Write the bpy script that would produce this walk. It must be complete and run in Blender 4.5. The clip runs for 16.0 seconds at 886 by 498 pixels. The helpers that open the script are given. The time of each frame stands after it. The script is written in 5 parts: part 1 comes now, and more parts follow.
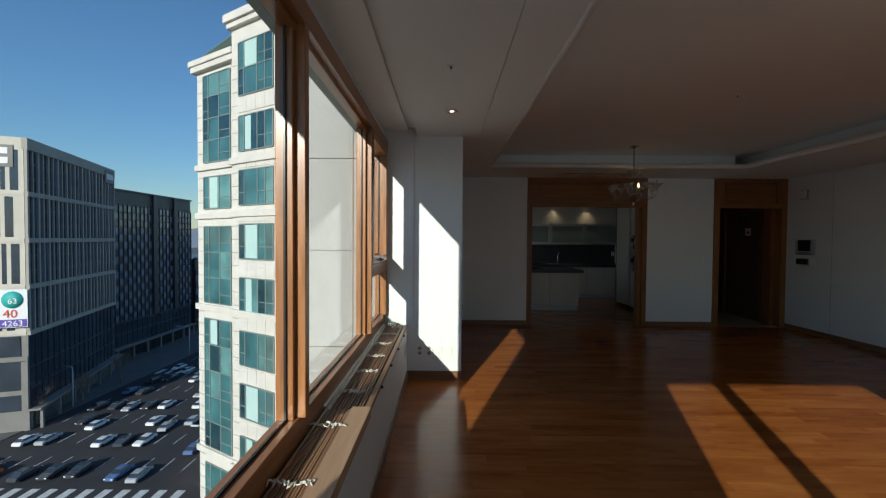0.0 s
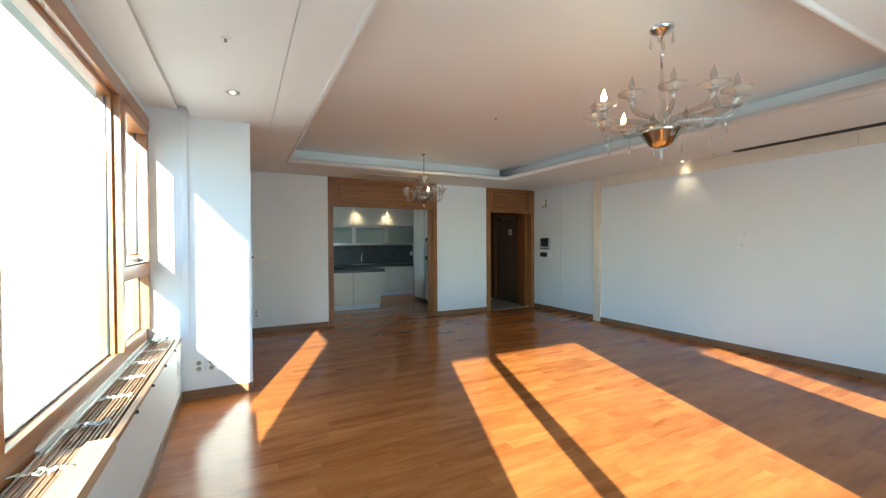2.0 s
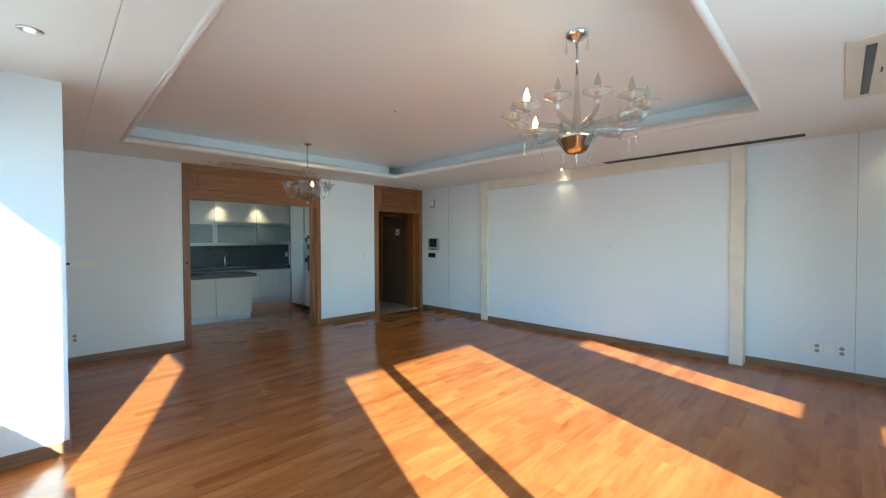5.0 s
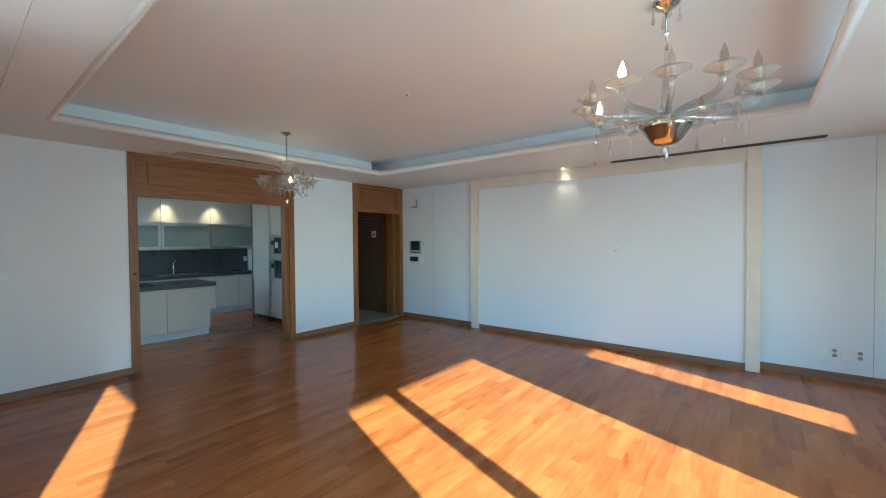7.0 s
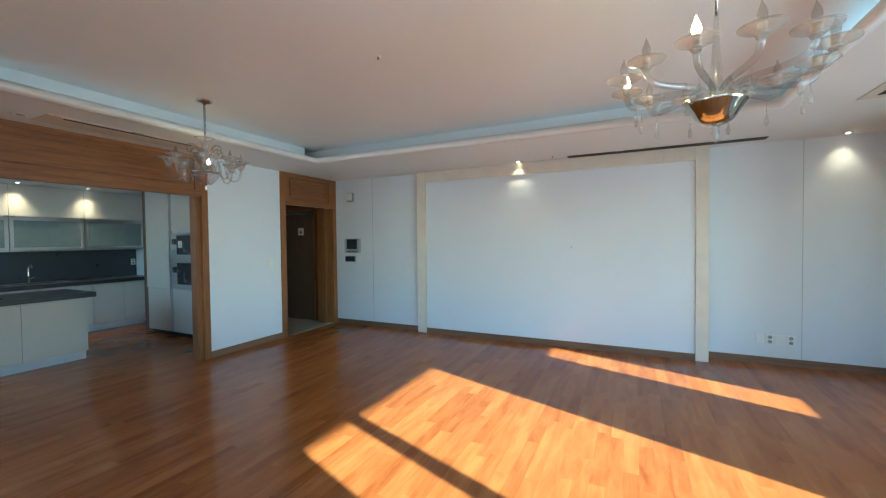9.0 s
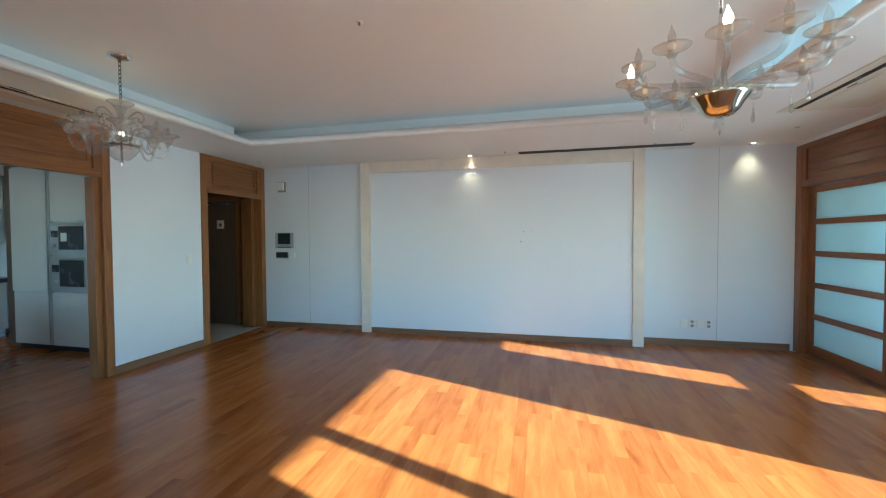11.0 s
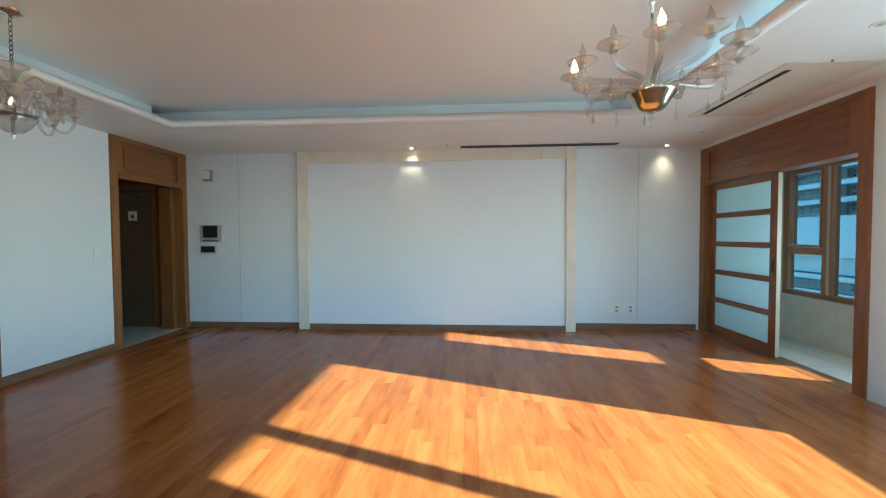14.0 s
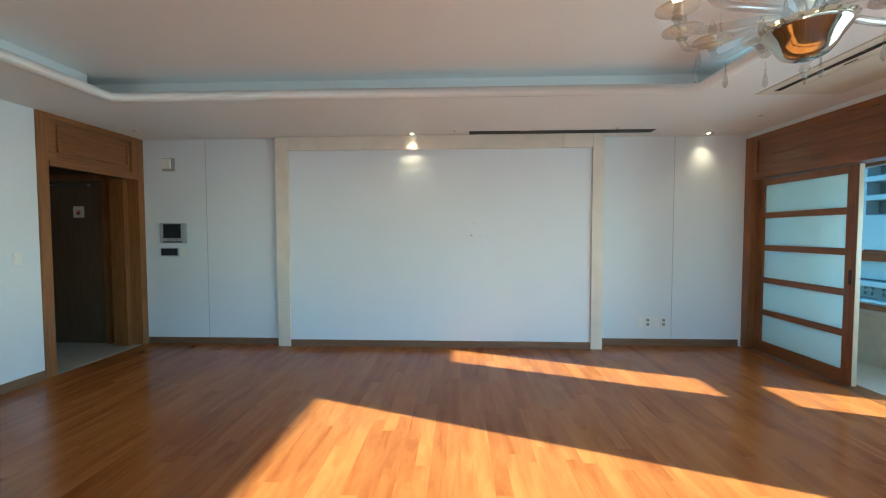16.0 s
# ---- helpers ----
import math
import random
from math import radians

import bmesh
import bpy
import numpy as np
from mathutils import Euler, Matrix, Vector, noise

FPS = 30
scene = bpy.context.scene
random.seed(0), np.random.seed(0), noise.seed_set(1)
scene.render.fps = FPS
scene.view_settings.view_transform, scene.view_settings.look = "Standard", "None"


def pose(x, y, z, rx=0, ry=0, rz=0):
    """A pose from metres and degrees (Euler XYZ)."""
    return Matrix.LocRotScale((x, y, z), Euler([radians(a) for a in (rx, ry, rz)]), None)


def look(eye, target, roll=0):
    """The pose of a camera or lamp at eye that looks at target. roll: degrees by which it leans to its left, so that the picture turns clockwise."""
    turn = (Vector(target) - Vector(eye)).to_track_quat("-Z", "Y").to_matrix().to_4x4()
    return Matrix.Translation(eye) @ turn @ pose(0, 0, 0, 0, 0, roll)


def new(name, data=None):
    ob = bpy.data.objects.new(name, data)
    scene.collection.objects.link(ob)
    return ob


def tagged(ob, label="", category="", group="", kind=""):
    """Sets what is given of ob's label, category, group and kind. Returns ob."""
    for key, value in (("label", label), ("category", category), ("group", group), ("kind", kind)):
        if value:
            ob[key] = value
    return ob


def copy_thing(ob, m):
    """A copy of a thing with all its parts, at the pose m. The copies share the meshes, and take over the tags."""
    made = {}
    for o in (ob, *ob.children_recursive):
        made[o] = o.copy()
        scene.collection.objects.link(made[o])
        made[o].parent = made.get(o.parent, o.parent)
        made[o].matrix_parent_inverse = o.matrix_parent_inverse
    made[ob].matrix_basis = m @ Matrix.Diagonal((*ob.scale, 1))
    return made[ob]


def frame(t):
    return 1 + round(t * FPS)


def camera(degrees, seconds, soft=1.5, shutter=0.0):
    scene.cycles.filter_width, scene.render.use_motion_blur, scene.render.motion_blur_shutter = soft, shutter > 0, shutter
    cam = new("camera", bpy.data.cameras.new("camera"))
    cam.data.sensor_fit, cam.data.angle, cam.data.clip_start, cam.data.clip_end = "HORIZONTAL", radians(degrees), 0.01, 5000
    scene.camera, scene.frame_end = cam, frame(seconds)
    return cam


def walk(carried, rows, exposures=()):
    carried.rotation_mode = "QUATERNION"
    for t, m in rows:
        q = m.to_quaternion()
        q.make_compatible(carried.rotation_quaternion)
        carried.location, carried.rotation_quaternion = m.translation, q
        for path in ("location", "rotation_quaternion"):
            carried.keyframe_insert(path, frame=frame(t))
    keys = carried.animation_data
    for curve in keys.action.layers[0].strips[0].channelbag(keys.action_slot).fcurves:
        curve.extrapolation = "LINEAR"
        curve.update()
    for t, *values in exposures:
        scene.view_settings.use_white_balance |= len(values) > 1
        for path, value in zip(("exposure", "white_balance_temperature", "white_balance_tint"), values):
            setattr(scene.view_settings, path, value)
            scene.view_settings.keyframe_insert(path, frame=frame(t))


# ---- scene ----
cam = camera(96.5, 16.0, soft=1.2)
PATH = [
    (0, (0.662, 0.775, 1.472), (0.651, 2.775, 1.425), 0.4),
    (0.5, (0.679, 0.749, 1.438), (0.961, 2.729, 1.403), 0.2),
    (1, (0.712, 0.723, 1.418), (1.226, 2.656, 1.391), -0.2),
    (1.5, (0.756, 0.712, 1.358), (1.484, 2.575, 1.345), -0.4),
    (2, (0.757, 0.726, 1.4), (1.665, 2.508, 1.373), -0.3),
    (2.5, (0.777, 0.724, 1.385), (1.823, 2.429, 1.358), -0.4),
    (3, (0.777, 0.738, 1.372), (1.935, 2.368, 1.346), -0.5),
    (3.5, (0.79, 0.745, 1.37), (2.026, 2.317, 1.343), -0.5),
    (4, (0.774, 0.831, 1.391), (2.083, 2.343, 1.358), -0.4),
    (6.5, (0.762, 1.798, 1.516), (2.282, 3.097, 1.474), -0.3),
    (7, (0.759, 2.0, 1.515), (2.327, 3.241, 1.472), -0.4),
    (7.5, (0.802, 2.191, 1.518), (2.425, 3.36, 1.471), -0.1),
    (8, (0.832, 2.374, 1.507), (2.521, 3.444, 1.462), -0.3),
    (10.5, (0.998, 3.206, 1.438), (2.914, 3.775, 1.382), -0.4),
    (11, (0.92, 3.293, 1.414), (2.865, 3.754, 1.359), -0.3),
    (11.5, (0.838, 3.318, 1.372), (2.805, 3.675, 1.319), -0.3),
    (12, (0.781, 3.326, 1.347), (2.762, 3.597, 1.296), -0.3),
    (12.5, (0.761, 3.342, 1.346), (2.75, 3.55, 1.29), -0.3),
    (13, (0.765, 3.359, 1.335), (2.757, 3.531, 1.28), -0.3),
    (13.5, (0.795, 3.378, 1.33), (2.789, 3.527, 1.273), -0.3),
    (14, (0.898, 3.409, 1.328), (2.893, 3.543, 1.265), -0.3),
    (14.5, (1.103, 3.422, 1.358), (3.098, 3.541, 1.281), -0.2),
    (15, (1.299, 3.447, 1.337), (3.295, 3.552, 1.265), -0.2),
    (15.5, (1.512, 3.528, 1.355), (3.508, 3.627, 1.278), -0.1),
    (16, (1.699, 3.644, 1.391), (3.696, 3.727, 1.309), -0.1),
]
EXPOSURES = [(0.0, -0.15, 6500, 6), (0.5, 0.65, 7300, 6), (1.0, 1.7, 7300, 3), (1.5, 2.5, 6600, -1), (2.0, 2.72, 6100, -4), (3.5, 2.80, 5700, -6), (8.0, 2.82, 5350, -8), (11.0, 2.78, 5350, -9), (16.0, 2.74, 5600, -9)]
walk(cam, [(t, look(eye, target, roll)) for t, eye, target, roll in PATH], EXPOSURES)

# ---- light ----
SUN_WAY = Vector((0.36, 1.0, -0.385)).normalized()
world = bpy.data.worlds.new("sky")
scene.world = world
world.use_nodes = True
wn = world.node_tree.nodes
sky = wn.new("ShaderNodeTexSky")
sky.sky_type, sky.sun_disc = "NISHITA", False
sky.sun_elevation = math.asin(-SUN_WAY.z)
sky.sun_rotation = math.atan2(-SUN_WAY.x, -SUN_WAY.y)
sky.altitude, sky.air_density, sky.dust_density, sky.ozone_density = 60, 1.45, 0.0, 8.0
world.node_tree.links.new(sky.outputs[0], wn["Background"].inputs[0])
wn["Background"].inputs[1].default_value = 0.15
sun_data = bpy.data.lights.new("sun", "SUN")
sun_data.energy, sun_data.angle, sun_data.color = 5.0, radians(0.5), (1.0, 0.985, 0.88)
sun = new("sun", sun_data)
sun.matrix_world = look((0, 0, 30), Vector((0, 0, 30)) + SUN_WAY)


def window_light(name, x0, x1, z0, z1, y, watts):
    d = bpy.data.lights.new(name, "AREA")
    d.shape, d.size, d.size_y, d.energy, d.color = "RECTANGLE", x1 - x0, z1 - z0, watts, (0.70, 0.90, 1.0)
    ob = new(name, d)
    ob.matrix_world = look(((x0 + x1) / 2, y, (z0 + z1) / 2), ((x0 + x1) / 2, y + 1, (z0 + z1) / 2))
    return ob


# Area lamp added to brighten the kitchen, in an unseen side opening
kd = bpy.data.lights.new("kitchen_fill_light", "AREA")
kd.shape, kd.size, kd.size_y, kd.energy, kd.color = "RECTANGLE", 1.7, 1.2, 2.2, (0.78, 0.90, 1.0)
new("kitchen_fill_light", kd).matrix_world = look((0.66, 9.5, 1.55), (2.0, 9.5, 1.45))
window_light("sky_light", 1.35, 3.35, 0.85, 2.0, 0.17, 7)
# Extra lamp, out of view in the narrow window, added to brighten the balcony
window_light("balcony_fill_light", 4.30, 4.72, 0.80, 1.74, -0.73, 3)

# ---- mesh helpers ----


def box(bm, x0, y0, z0, x1, y1, z1, bevel=0.0):
    vs = [bm.verts.new(v) for v in ((x0, y0, z0), (x1, y0, z0), (x1, y1, z0), (x0, y1, z0), (x0, y0, z1), (x1, y0, z1), (x1, y1, z1), (x0, y1, z1))]
    fs = [bm.faces.new([vs[i] for i in q]) for q in ((0, 3, 2, 1), (4, 5, 6, 7), (0, 1, 5, 4), (1, 2, 6, 5), (2, 3, 7, 6), (3, 0, 4, 7))]
    if bevel:
        es = {e for f in fs for e in f.edges}
        bmesh.ops.bevel(bm, geom=list(es), offset=bevel, segments=2, profile=0.6, affect="EDGES")
    return bm


def boxes(*rows, bevel=0.0):
    bm = bmesh.new()
    for r in rows:
        box(bm, *r, bevel=bevel)
    return bm


def lathe(profile, steps=24, m=None, bm=None):
    """A turned shape: profile of (radius, z)."""
    bm = bm or bmesh.new()
    m = m or Matrix()
    rings = []
    for r, z in profile:
        if r < 1e-5:
            rings.append([bm.verts.new(m @ Vector((0, 0, z)))])
        else:
            rings.append([bm.verts.new(m @ Vector((r * math.cos(2 * math.pi * i / steps), r * math.sin(2 * math.pi * i / steps), z))) for i in range(steps)])
    for a, b in zip(rings, rings[1:]):
        for i in range(steps):
            j = (i + 1) % steps
            q = [a[i % len(a)], a[j % len(a)], b[j % len(b)], b[i % len(b)]]
            q = list(dict.fromkeys(q))
            if len(q) > 2:
                bm.faces.new(q)
    for f in bm.faces:
        f.smooth = True
    return bm


def tube(points, radii, steps=10, bm=None):
    """A round bar along points; radii one number or one a point."""
    bm = bm or bmesh.new()
    pts = [Vector(p) for p in points]
    rad = radii if isinstance(radii, (list, tuple)) else [radii] * len(pts)
    rings = []
    side = None
    for i, p in enumerate(pts):
        way = (pts[min(i + 1, len(pts) - 1)] - pts[max(i - 1, 0)]).normalized()
        if side is None:
            side = way.orthogonal().normalized()
        side = (side - way * side.dot(way)).normalized()
        up = way.cross(side)
        rings.append([bm.verts.new(p + rad[i] * (math.cos(a) * side + math.sin(a) * up)) for a in (2 * math.pi * k / steps for k in range(steps))])
    for a, b in zip(rings, rings[1:]):
        for k in range(steps):
            f = bm.faces.new((a[k], a[(k + 1) % steps], b[(k + 1) % steps], b[k]))
            f.smooth = True
    bm.faces.new(rings[0][::-1])
    bm.faces.new(rings[-1])
    return bm


def smooth_line(ctrl, n=8):
    """Catmull-Rom through the control points."""
    p = [Vector(c) for c in ctrl]
    p = [2 * p[0] - p[1]] + p + [2 * p[-1] - p[-2]]
    out = []
    for i in range(1, len(p) - 2):
        for k in range(n):
            t = k / n
            out.append(0.5 * (2 * p[i] + (p[i + 1] - p[i - 1]) * t + (2 * p[i - 1] - 5 * p[i] + 4 * p[i + 1] - p[i + 2]) * t * t + (3 * p[i] - p[i - 1] - 3 * p[i + 1] + p[i + 2]) * t ** 3))
    return out + [p[-2]]


def mesh_of(name, bm, material):
    bmesh.ops.recalc_face_normals(bm, faces=bm.faces)
    me = bpy.data.meshes.new(name)
    bm.to_mesh(me)
    bm.free()
    if material:
        me.materials.append(material)
    return me


def part(name, bm, material, parent, label="", at=None):
    ob = new(name, mesh_of(name, bm, material))
    ob.parent = parent
    if at is not None:
        ob.matrix_basis = at
    return tagged(ob, label)


def thing(name, at, label, category, group=""):
    ob = new(name)
    ob.empty_display_size = 0.1
    ob.matrix_basis = at if isinstance(at, Matrix) else Matrix.Translation(at)
    return tagged(ob, label, category, group)


def single(name, bm, material, label, category, group="", at=None):
    ob = new(name, mesh_of(name, bm, material))
    if at is not None:
        ob.matrix_basis = at
    return tagged(ob, label, category, group)


def structure(name, bm, material, label, category):
    ob = new(name, mesh_of(name, bm, material))
    return tagged(ob, label, category, kind="structure")


# ---- materials ----


def material(name, color, rough=0.5, metal=0.0, vary=0.08, scale=6.0, bump=0.0, bump_scale=200.0, gloss_vary=0.08, stretch=(1, 1, 1), coat=0.0):
    """Principled paint with broad and fine variation of colour, gloss and relief, in metres."""
    m = bpy.data.materials.new(name)
    m.use_nodes = True
    n, l = m.node_tree.nodes, m.node_tree.links
    p = n["Principled BSDF"]
    tc = n.new("ShaderNodeTexCoord")
    mp = n.new("ShaderNodeMapping")
    mp.inputs["Scale"].default_value = stretch
    l.new(tc.outputs["Object"], mp.inputs[0])
    big, fine = n.new("ShaderNodeTexNoise"), n.new("ShaderNodeTexNoise")
    big.inputs["Scale"].default_value, fine.inputs["Scale"].default_value = scale, bump_scale
    big.inputs["Detail"].default_value = 5
    for t in (big, fine):
        l.new(mp.outputs[0], t.inputs["Vector"])
    r = n.new("ShaderNodeMapRange")
    r.inputs["From Min"].default_value, r.inputs["From Max"].default_value = 0.25, 0.75
    r.inputs["To Min"].default_value, r.inputs["To Max"].default_value = 1 - vary, 1 + vary
    l.new(big.outputs[0], r.inputs[0])
    mul = n.new("ShaderNodeVectorMath")
    mul.operation = "SCALE"
    mul.inputs[0].default_value = color
    l.new(r.outputs[0], mul.inputs["Scale"])
    l.new(mul.outputs[0], p.inputs["Base Color"])
    g = n.new("ShaderNodeMapRange")
    g.inputs["To Min"].default_value, g.inputs["To Max"].default_value = max(rough - gloss_vary, 0.02), min(rough + gloss_vary, 1)
    l.new(big.outputs[0], g.inputs[0])
    l.new(g.outputs[0], p.inputs["Roughness"])
    p.inputs["Metallic"].default_value = metal
    p.inputs["Coat Weight"].default_value = coat
    p.inputs["Coat Roughness"].default_value = 0.15
    if bump:
        b = n.new("ShaderNodeBump")
        b.inputs["Strength"].default_value, b.inputs["Distance"].default_value = bump, 0.002
        l.new(fine.outputs[0], b.inputs["Height"])
        l.new(b.outputs[0], p.inputs["Normal"])
    return m


def wood(name, dark, light, along="x", rough=0.35, fine=1.0, spread=0.35, coat=0.0, bump=0.12, soft=(0.25, 0.95), grain_wide=26, shine=0.5):
    """Wood with grain along one axis; every piece differs a little."""
    m = bpy.data.materials.new(name)
    m.use_nodes = True
    n, l = m.node_tree.nodes, m.node_tree.links
    p = n["Principled BSDF"]
    tc, ob, geo = n.new("ShaderNodeTexCoord"), n.new("ShaderNodeObjectInfo"), n.new("ShaderNodeNewGeometry")
    both = n.new("ShaderNodeMath")
    both.operation = "ADD"
    l.new(ob.outputs["Random"], both.inputs[0])
    l.new(geo.outputs["Random Per Island"], both.inputs[1])
    fr = n.new("ShaderNodeMath")
    fr.operation = "FRACT"
    l.new(both.outputs[0], fr.inputs[0])
    off = n.new("ShaderNodeVectorMath")
    off.operation = "SCALE"
    off.inputs[0].default_value = (13.1, 7.7, 9.3)
    l.new(fr.outputs[0], off.inputs["Scale"])
    add = n.new("ShaderNodeVectorMath")
    l.new(tc.outputs["Object"], add.inputs[0])
    l.new(off.outputs[0], add.inputs[1])
    mp = n.new("ShaderNodeMapping")
    long, wide = 1.6 * fine, grain_wide * fine
    mp.inputs["Scale"].default_value = {"x": (long, wide, wide), "y": (wide, long, wide), "z": (wide, wide, long)}[along]
    l.new(add.outputs[0], mp.inputs[0])
    grain, pores = n.new("ShaderNodeTexNoise"), n.new("ShaderNodeTexNoise")
    grain.inputs["Scale"].default_value, grain.inputs["Detail"].default_value, grain.inputs["Distortion"].default_value = 1.3, 6, 0.6
    pores.inputs["Scale"].default_value, pores.inputs["Detail"].default_value = 9, 3
    for t in (grain, pores):
        l.new(mp.outputs[0], t.inputs["Vector"])
    mixv = n.new("ShaderNodeMath")
    mixv.operation = "MULTIPLY_ADD"
    l.new(fr.outputs[0], mixv.inputs[0])
    mixv.inputs[1].default_value = spread * 2
    mixv.inputs[2].default_value = -spread
    tot = n.new("ShaderNodeMath")
    l.new(grain.outputs[0], tot.inputs[0])
    l.new(mixv.outputs[0], tot.inputs[1])
    tot2 = n.new("ShaderNodeMath")
    tot2.operation = "MULTIPLY_ADD"
    tot2.inputs[1].default_value = 0.18
    l.new(pores.outputs[0], tot2.inputs[0])
    l.new(tot.outputs[0], tot2.inputs[2])
    ramp = n.new("ShaderNodeValToRGB")
    ramp.color_ramp.elements[0].position, ramp.color_ramp.elements[1].position = max(soft[0], 0), min(soft[1], 1)
    ramp.color_ramp.elements[0].color, ramp.color_ramp.elements[1].color = (*dark, 1), (*light, 1)
    l.new(tot2.outputs[0], ramp.inputs[0])
    l.new(ramp.outputs[0], p.inputs["Base Color"])
    g = n.new("ShaderNodeMapRange")
    g.inputs["To Min"].default_value, g.inputs["To Max"].default_value = rough - 0.06, rough + 0.1
    l.new(grain.outputs[0], g.inputs[0])
    l.new(g.outputs[0], p.inputs["Roughness"])
    p.inputs["Specular IOR Level"].default_value = shine
    p.inputs["Coat Weight"].default_value = coat
    p.inputs["Coat Roughness"].default_value = 0.18
    b = n.new("ShaderNodeBump")
    b.inputs["Strength"].default_value, b.inputs["Distance"].default_value = bump, 0.001
    l.new(pores.outputs[0], b.inputs["Height"])
    l.new(b.outputs[0], p.inputs["Normal"])
    return m


def clear_glass(name, tint=(1, 1, 1), rough=0.0, extra=0.02, edge=0.5, milk=0.0):
    """Thin clear glass, glossier towards grazing angles."""
    m = bpy.data.materials.new(name)
    m.use_nodes = True
    n, l = m.node_tree.nodes, m.node_tree.links
    n.remove(n["Principled BSDF"])
    tr, gl, mix, fr = n.new("ShaderNodeBsdfTransparent"), n.new("ShaderNodeBsdfGlossy"), n.new("ShaderNodeMixShader"), n.new("ShaderNodeLayerWeight")
    fr.inputs[0].default_value = 0.5
    pw = n.new("ShaderNodeMath")
    pw.operation = "POWER"
    pw.inputs[1].default_value = 4.5
    l.new(fr.outputs["Facing"], pw.inputs[0])
    ad = n.new("ShaderNodeMath")
    ad.operation = "MULTIPLY_ADD"
    ad.inputs[1].default_value, ad.inputs[2].default_value = edge, extra
    tr.inputs[0].default_value = (*tint, 1)
    gl.inputs["Roughness"].default_value = rough
    l.new(pw.outputs[0], ad.inputs[0])
    l.new(ad.outputs[0], mix.inputs[0])
    l.new(tr.outputs[0], mix.inputs[1])
    l.new(gl.outputs[0], mix.inputs[2])
    top = mix
    if milk:
        df, mk = n.new("ShaderNodeBsdfDiffuse"), n.new("ShaderNodeMixShader")
        df.inputs[0].default_value = (0.85, 0.83, 0.80, 1)
        mk.inputs[0].default_value = milk
        l.new(mix.outputs[0], mk.inputs[1])
        l.new(df.outputs[0], mk.inputs[2])
        top = mk
    l.new(top.outputs[0], n["Material Output"].inputs[0])
    return m


def lit(name, color, strength):
    m = bpy.data.materials.new(name)
    m.use_nodes = True
    p = m.node_tree.nodes["Principled BSDF"]
    p.inputs["Base Color"].default_value = (*color, 1)
    p.inputs["Emission Color"].default_value = (*color, 1)
    p.inputs["Emission Strength"].default_value = strength
    return m


WHITE = material("wall_paper_white", (0.74, 0.76, 0.78), 0.55, vary=0.015, scale=1.5, bump=0.12, bump_scale=260)
CEIL = material("ceiling_paint", (0.78, 0.76, 0.74), 0.6, vary=0.02, scale=1.2, bump=0.1, bump_scale=220)
FLOOR_WOOD = wood("plank_teak", (0.165, 0.026, 0.005), (0.43, 0.165, 0.043), "x", rough=0.18, spread=0.15, coat=0.03, shine=0.26, bump=0.006, soft=(0.05, 1.15), grain_wide=9)
FLOOR_BED = material("floor_joint_dark", (0.05, 0.02, 0.01), 0.7)
TRIM_Z = wood("trim_oak_upright", (0.13, 0.045, 0.012), (0.33, 0.138, 0.043), "z", rough=0.38, fine=1.3, spread=0.08)
TRIM_X = wood("trim_oak_lengthwise", (0.13, 0.045, 0.012), (0.33, 0.138, 0.043), "x", rough=0.38, fine=1.3, spread=0.08)
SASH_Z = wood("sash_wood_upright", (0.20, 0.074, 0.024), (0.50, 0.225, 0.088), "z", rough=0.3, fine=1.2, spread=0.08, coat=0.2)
SASH_Y = wood("sash_wood_sidewise", (0.18, 0.064, 0.020), (0.46, 0.195, 0.072), "y", rough=0.3, fine=1.2, spread=0.08, coat=0.2)
# Paler than the balcony door wood, with the window's daylight put into the colour
SASH_LIT = wood("sash_wood_lit_lengthwise", (0.20, 0.074, 0.024), (0.50, 0.225, 0.088), "x", rough=0.3, fine=1.2, spread=0.08, coat=0.2)
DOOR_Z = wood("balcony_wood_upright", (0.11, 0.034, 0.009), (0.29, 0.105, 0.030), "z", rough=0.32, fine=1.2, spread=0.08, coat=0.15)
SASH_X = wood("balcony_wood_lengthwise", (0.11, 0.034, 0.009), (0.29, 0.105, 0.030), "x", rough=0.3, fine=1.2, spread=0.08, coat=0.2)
BASE_X = wood("baseboard_lengthwise", (0.14, 0.068, 0.032), (0.28, 0.15, 0.078), "x", rough=0.4, fine=1.3, spread=0.06)
BASE_Y = wood("baseboard_sidewise", (0.14, 0.068, 0.032), (0.28, 0.15, 0.078), "y", rough=0.4, fine=1.3, spread=0.06)
STONE = material("cream_limestone", (0.73, 0.64, 0.53), 0.4, vary=0.07, scale=5, bump=0.1, bump_scale=90)
GRANITE = material("grey_granite", (0.42, 0.41, 0.39), 0.75, vary=0.16, scale=60, bump=0.5, bump_scale=300)
GLASS = clear_glass("window_glass", extra=0.008)
SILVER = material("silver_plastic", (0.42, 0.43, 0.44), 0.4, 0.0, vary=0.04, scale=20)
SOCKETGREY = material("socket_shade_grey", (0.36, 0.35, 0.33), 0.5, vary=0.05)
PLASTIC = material("white_plastic", (0.80, 0.79, 0.75), 0.35, vary=0.02, scale=20)
CHROME = material("chrome", (0.75, 0.75, 0.76), 0.08, 1.0, vary=0.03, scale=20, gloss_vary=0.04)
ALU = material("brushed_aluminium", (0.55, 0.55, 0.55), 0.35, 1.0, vary=0.06, scale=30)
BLACK = material("black_gap", (0.012, 0.012, 0.012), 0.6, vary=0.1)
DARK = material("dark_grey_plastic", (0.03, 0.032, 0.035), 0.25, vary=0.1)

# ---- the shell of the living room ----
H = 2.55          # soffit
UP = 2.80         # raised ceiling
WY, NY = 7.605, 0.20      # kitchen wall, balcony wall
